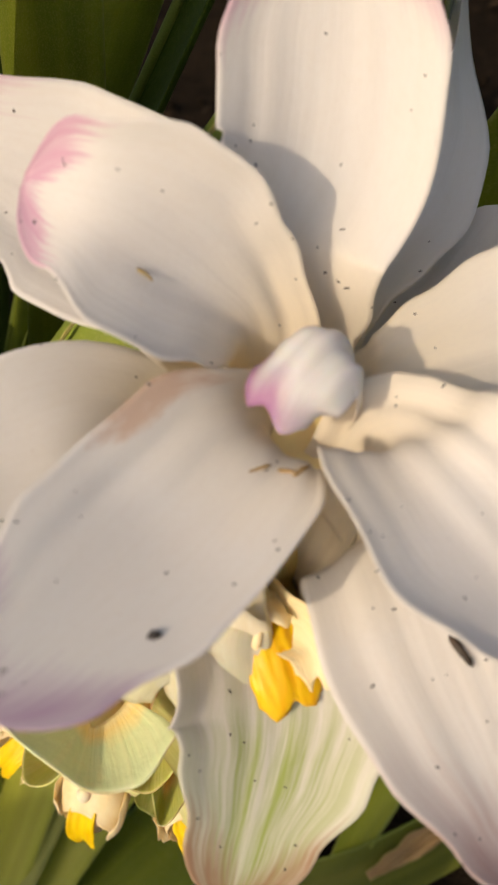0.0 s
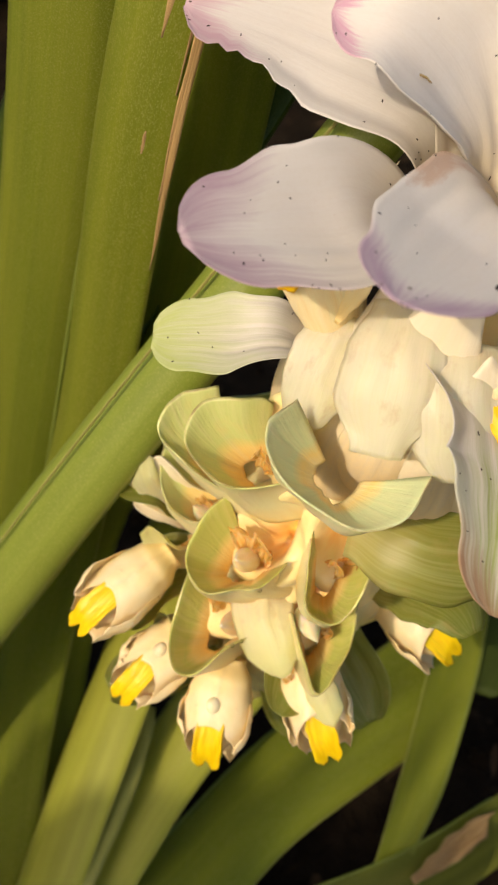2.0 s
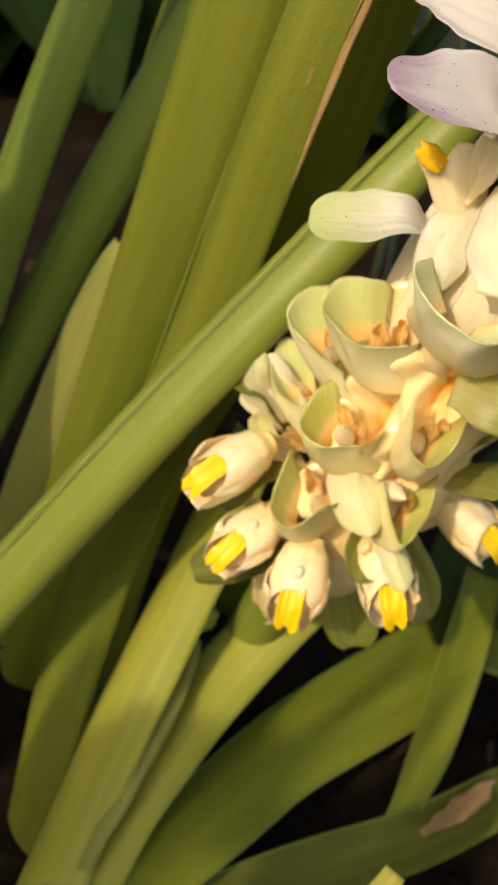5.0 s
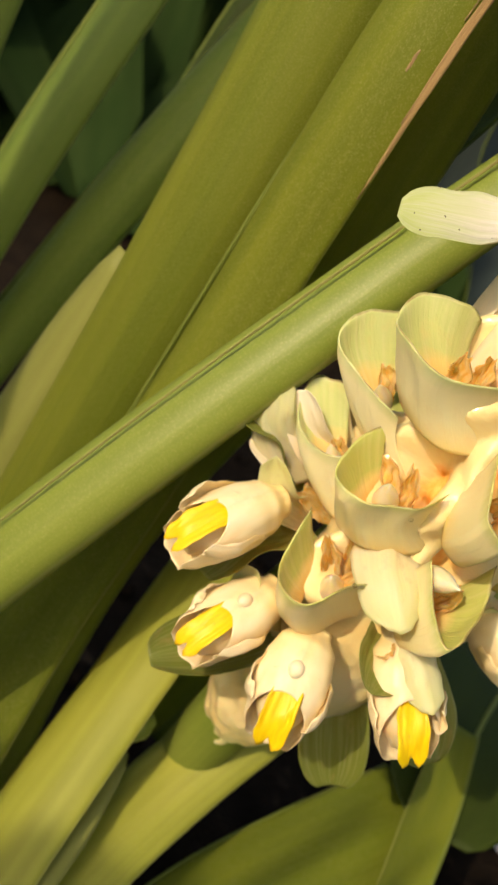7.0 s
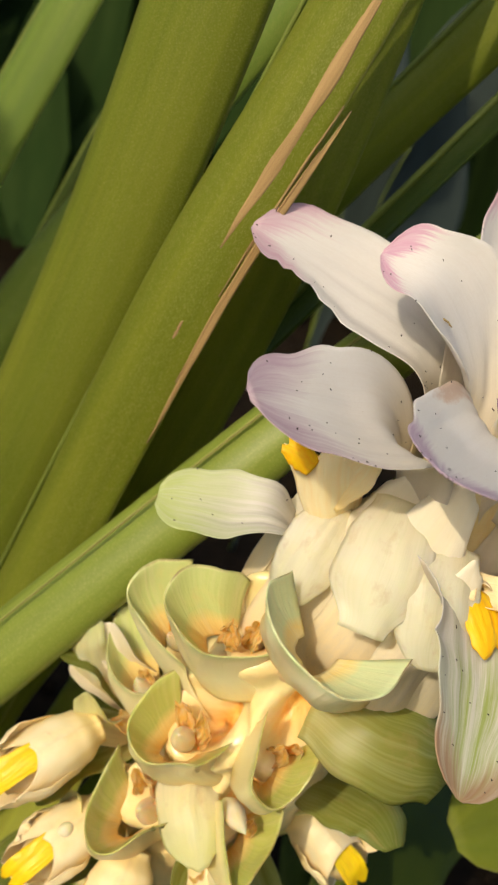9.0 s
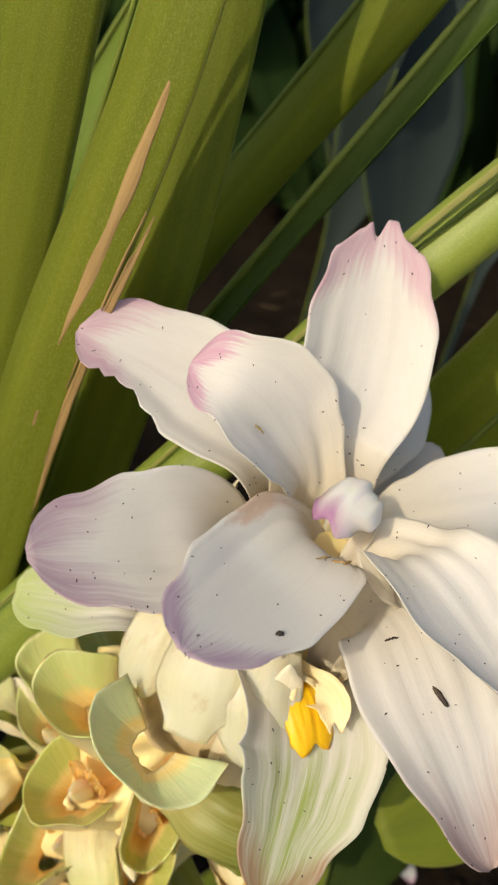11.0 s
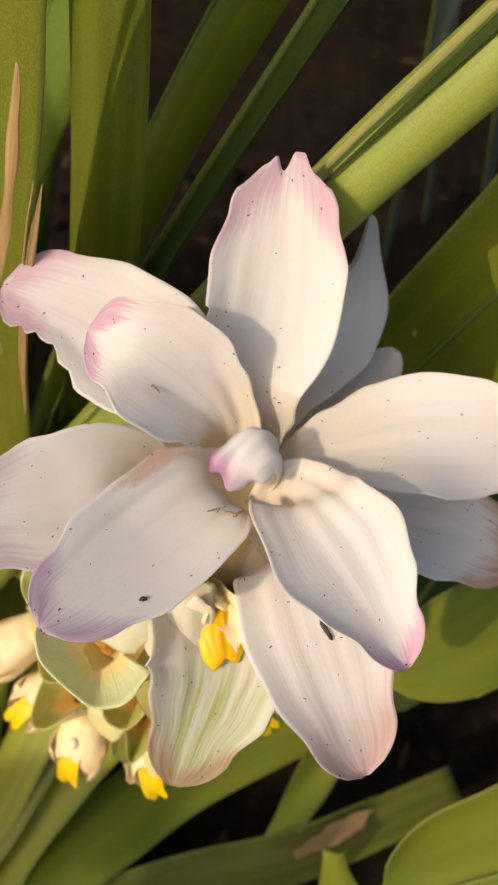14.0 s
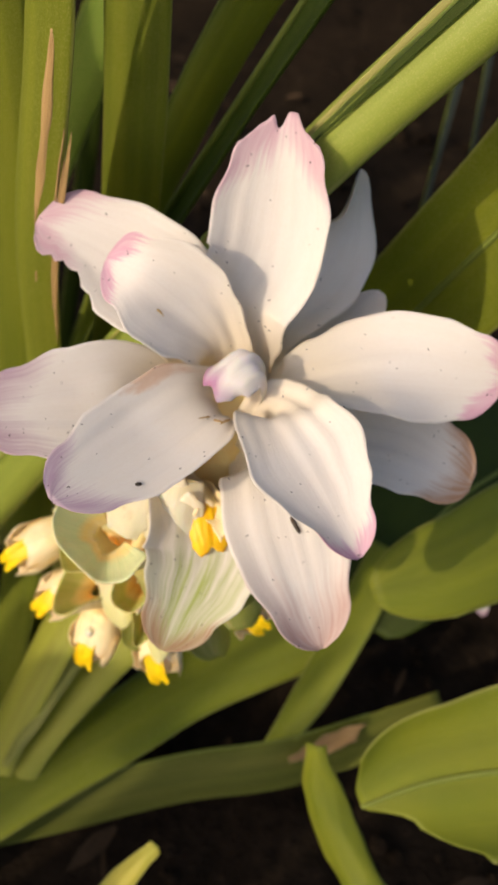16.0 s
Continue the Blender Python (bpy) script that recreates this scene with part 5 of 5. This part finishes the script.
def scatter(name, count, place, size, material, seed, label, category, shape=(0.25, 1.0, 0.8, 0.05)):
    """Many loose leaves in one mesh."""
    rnd = random.Random(seed)
    verts, faces, uvs = [], [], []
    for _ in range(count):
        p, yaw, pitch, roll = place(rnd)
        ln = rnd.uniform(*size[0])
        wd = rnd.uniform(*size[1])
        m = Matrix.Translation(p) @ Euler((pitch, roll, yaw)).to_matrix().to_4x4()
        bend = rnd.uniform(-0.5, 0.2)
        b = len(verts)
        k = 7
        for i in range(k):
            u = i / (k - 1)
            w = wd * at(list(shape), u)
            z = bend * ln * u * u
            for v in (-1, 0, 1):
                verts.append(m @ Vector((v * w, u * ln, z - (0.22 * w if v == 0 else 0))))
        for i in range(k - 1):
            for j in range(2):
                a = b + i * 3 + j
                faces.append((a, a + 1, a + 4, a + 3))
                uvs.append([(i / (k - 1), j / 2), (i / (k - 1), (j + 1) / 2), ((i + 1) / (k - 1), (j + 1) / 2), ((i + 1) / (k - 1), j / 2)])
    me = bpy.data.meshes.new(name)
    me.from_pydata([tuple(v) for v in verts], [], faces)
    lay = me.uv_layers.new(name="UVMap")
    i = 0
    for q in uvs:
        for c in q:
            lay.data[i].uv = c
            i += 1
    for pl in me.polygons:
        pl.use_smooth = True
    me.materials.append(material)
    return tagged(new(name, me), label, category, kind="stuff")


def far_place(rnd):
    y = rnd.uniform(1.15, 2.9)
    return Vector((rnd.uniform(-1.5, 1.7) * (0.4 + 0.4 * y), y, rnd.uniform(0.0, 0.05))), rnd.uniform(-1.2, 1.2), rnd.uniform(0.5, 1.45), rnd.uniform(-0.5, 0.5)


scatter("distant_foliage", 1100, far_place, ((0.25, 0.85), (0.03, 0.075)), FARLEAF, 5, "leaves of plants further back, shade put into their dark green", "foliage")


def litter_place(rnd):
    y = rnd.uniform(0.0, 1.0)
    x = rnd.uniform(-0.5, 0.6)
    return Vector((x, y, -0.006 + rnd.uniform(0, 0.006))), rnd.uniform(0, 6.3), rnd.uniform(-0.25, 0.25), rnd.uniform(-0.4, 0.4)


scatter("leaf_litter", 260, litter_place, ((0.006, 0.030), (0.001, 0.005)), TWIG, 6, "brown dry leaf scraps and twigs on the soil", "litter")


def clod_mesh():
    rnd = random.Random(9)
    verts, faces = [], []
    for _ in range(900):
        x, y = rnd.uniform(-0.35, 0.45), rnd.uniform(-0.05, 0.7)
        r = rnd.uniform(0.0015, 0.006) * rnd.uniform(0.5, 1.2)
        b = len(verts)
        for i in range(3):
            for j in range(6):
                a = j * math.pi / 3 + i * 0.5
                h = (-0.5, 0.3, 0.9)[i]
                q = (1.0, 0.95, 0.45)[i] * rnd.uniform(0.75, 1.15)
                verts.append((x + math.cos(a) * r * q, y + math.sin(a) * r * q, -0.010 + r * (0.4 + h)))
        for i in range(2):
            for j in range(6):
                faces.append((b + i * 6 + j, b + i * 6 + (j + 1) % 6, b + i * 6 + 6 + (j + 1) % 6, b + i * 6 + 6 + j))
        faces.append(tuple(b + 12 + j for j in range(6)))
    me = bpy.data.meshes.new("soil_clods")
    me.from_pydata(verts, [], faces)
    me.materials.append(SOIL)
    return me


tagged(new("soil_clods", clod_mesh()), "small dark clods of garden soil", "soil", kind="stuff")

# pale spent bloom on the soil further back
spent = thing("spent_flower", (0.128, 0.212, -0.008), "crumpled white spent bloom lying on the soil", "flower")
for i in range(5):
    a = i * 1.25
    c = Vector((0.128, 0.212, 0.0))
    d = Vector((math.cos(a), math.sin(a), 0.25))
    part("petal", sheet([c, c + d * 0.010 + Vector((0, 0, 0.004)), c + d * 0.020], [0.003, 0.006, 0.005, 0.001], (0, 0, 1), 0.5, 0.0006, 12, 9, ripple=0.003, seed=80 + i), PINK, spent)

# ---- specks of soil on the bracts ----
def specks():
    rnd = random.Random(21)
    verts, faces = [], []
    view = Vector((0, -0.55, 0.83))
    for ob in BRACTS:
        polys = [p for p in ob.data.polygons if p.normal.dot(view) > 0.35]
        tot = sum(p.area for p in polys)
        for _ in range(int(tot * 15000) + 2):
            p = polys[rnd.randrange(len(polys))]
            vs = [ob.data.vertices[i].co for i in p.vertices]
            a, b = rnd.random(), rnd.random()
            q = ob.matrix_world @ (vs[0].lerp(vs[1], a).lerp(vs[3].lerp(vs[2], a), b) if len(vs) == 4 else vs[0])
            n = p.normal
            t = n.orthogonal().normalized()
            t = Matrix.Rotation(rnd.uniform(0, 6.3), 3, n) @ t
            s = n.cross(t)
            ln, wd = rnd.uniform(0.00010, 0.00026) * rnd.choice((1, 1, 1, 1.7)), rnd.uniform(0.00008, 0.00016)
            k = len(verts)
            for h, f in ((0.0, 1.0), (0.00012, 0.6)):
                for x, y in ((-1, -1), (1, -0.7), (0.8, 1), (-0.9, 0.8)):
                    verts.append(q + t * x * ln * f + s * y * wd * f + n * h)
            faces += [(k + 4, k + 5, k + 6, k + 7)] + [(k + i, k + (i + 1) % 4, k + 4 + (i + 1) % 4, k + 4 + i) for i in range(4)]
    me = bpy.data.meshes.new("soil_specks")
    me.from_pydata([tuple(v) for v in verts], [], faces)
    me.materials.append(DEBRIS)
    return tagged(new("soil_specks", me), "tiny black soil specks scattered on the white bracts", "soil", kind="stuff")


bpy.context.view_layer.update()
specks()


def scrap(centre, way, ln, w, label, seed, material=DEBRIS):
    c, d = Vector(centre), Vector(way).normalized()
    ob = thing("plant_scrap", c, label, "debris", "scraps on the bracts")
    part("husk", sheet([c - d * ln / 2, c + Vector((0, 0, 0.0003)), c + d * ln / 2], [w * 0.2, w, w * 0.8, w * 0.15], (0, -0.5, 0.85), -0.9, 0.0003, 14, 9, ripple=0.0004, seed=seed), material, ob)
    return ob


def on_bract(x, y, z, which=None):
    """The place on the bracts' upper faces above or below a point."""
    way = Vector((0, 0.5, -0.85)).normalized()
    best = None
    for ob in BRACTS if which is None else BRACTS[which:which + 1]:
        inv = ob.matrix_world.inverted()
        hit, loc, nor, _ = ob.ray_cast(inv @ (Vector((x, y, z)) - way * 0.03), way)
        if hit:
            q = ob.matrix_world @ loc
            d = (q - Vector((x, y, z)) + way * 0.03).dot(way)
            if best is None or d < best[0]:
                best = (d, q - way * 0.0001)
    return best[1] if best else Vector((x, y, z))


scrap(on_bract(0.028, 0.053, 0.263, 6), (0.6, -0.7, -0.3), 0.0050, 0.0007, "dark curled seed husk lying on a bract", 1)
scrap(on_bract(-0.006, 0.042, 0.285), (0.8, 0.2, 0.0), 0.0014, 0.0006, "small black crumb lying on a bract", 2)
scrap(on_bract(0.0195, 0.061, 0.268, 6), (0.9, 0.3, 0.1), 0.0028, 0.00022, "thin dark straw lying on a bract", 3)
scrap(on_bract(-0.010, 0.083, 0.296), (0.8, -0.4, -0.3), 0.0034, 0.00016, "thin brown straw lying on a bract", 4, SCAR)
for i, (p, w) in enumerate([((0.004, 0.066, 0.281), (0.8, 0.3, 0.1)), ((0.007, 0.0655, 0.2815), (0.7, -0.3, 0.4)), ((0.009, 0.066, 0.281), (0.5, 0.6, -0.2))]):
    scrap(on_bract(*p), w, 0.0030, 0.00022, "brown withered stamen scrap in the flower's heart", 5 + i, SCAR)


def drops():
    rnd = random.Random(4)
    for i, p in enumerate([(-0.0055, 0.0585, 0.2035), (-0.0035, 0.0585, 0.2015), (-0.0280, 0.0700, 0.1950), (-0.0330, 0.0690, 0.1780), (-0.030, 0.0690, 0.1765)]):
        q = Vector(p)
        best = None
        for ob in [o for o in spike.children if o.name.startswith(("pouch", "core"))]:
            hit, loc, nor, _ = ob.closest_point_on_mesh(ob.matrix_world.inverted() @ q)
            if hit:
                g = ob.matrix_world @ loc
                if best is None or (g - q).length < best[0]:
                    best = ((g - q).length, g)
        bm = bmesh.new()
        bmesh.ops.create_uvsphere(bm, u_segments=12, v_segments=8, radius=rnd.uniform(0.0005, 0.0008))
        for v in bm.verts:
            v.co = v.co + best[1] + Vector((0, -0.0003, 0.0004))
        for f in bm.faces:
            f.smooth = True
        ob = part("water_drop", bm, WATER, None)
        tagged(ob, "clear bead of nectar on a pouch bract", "drop", "nectar drops")


drops()
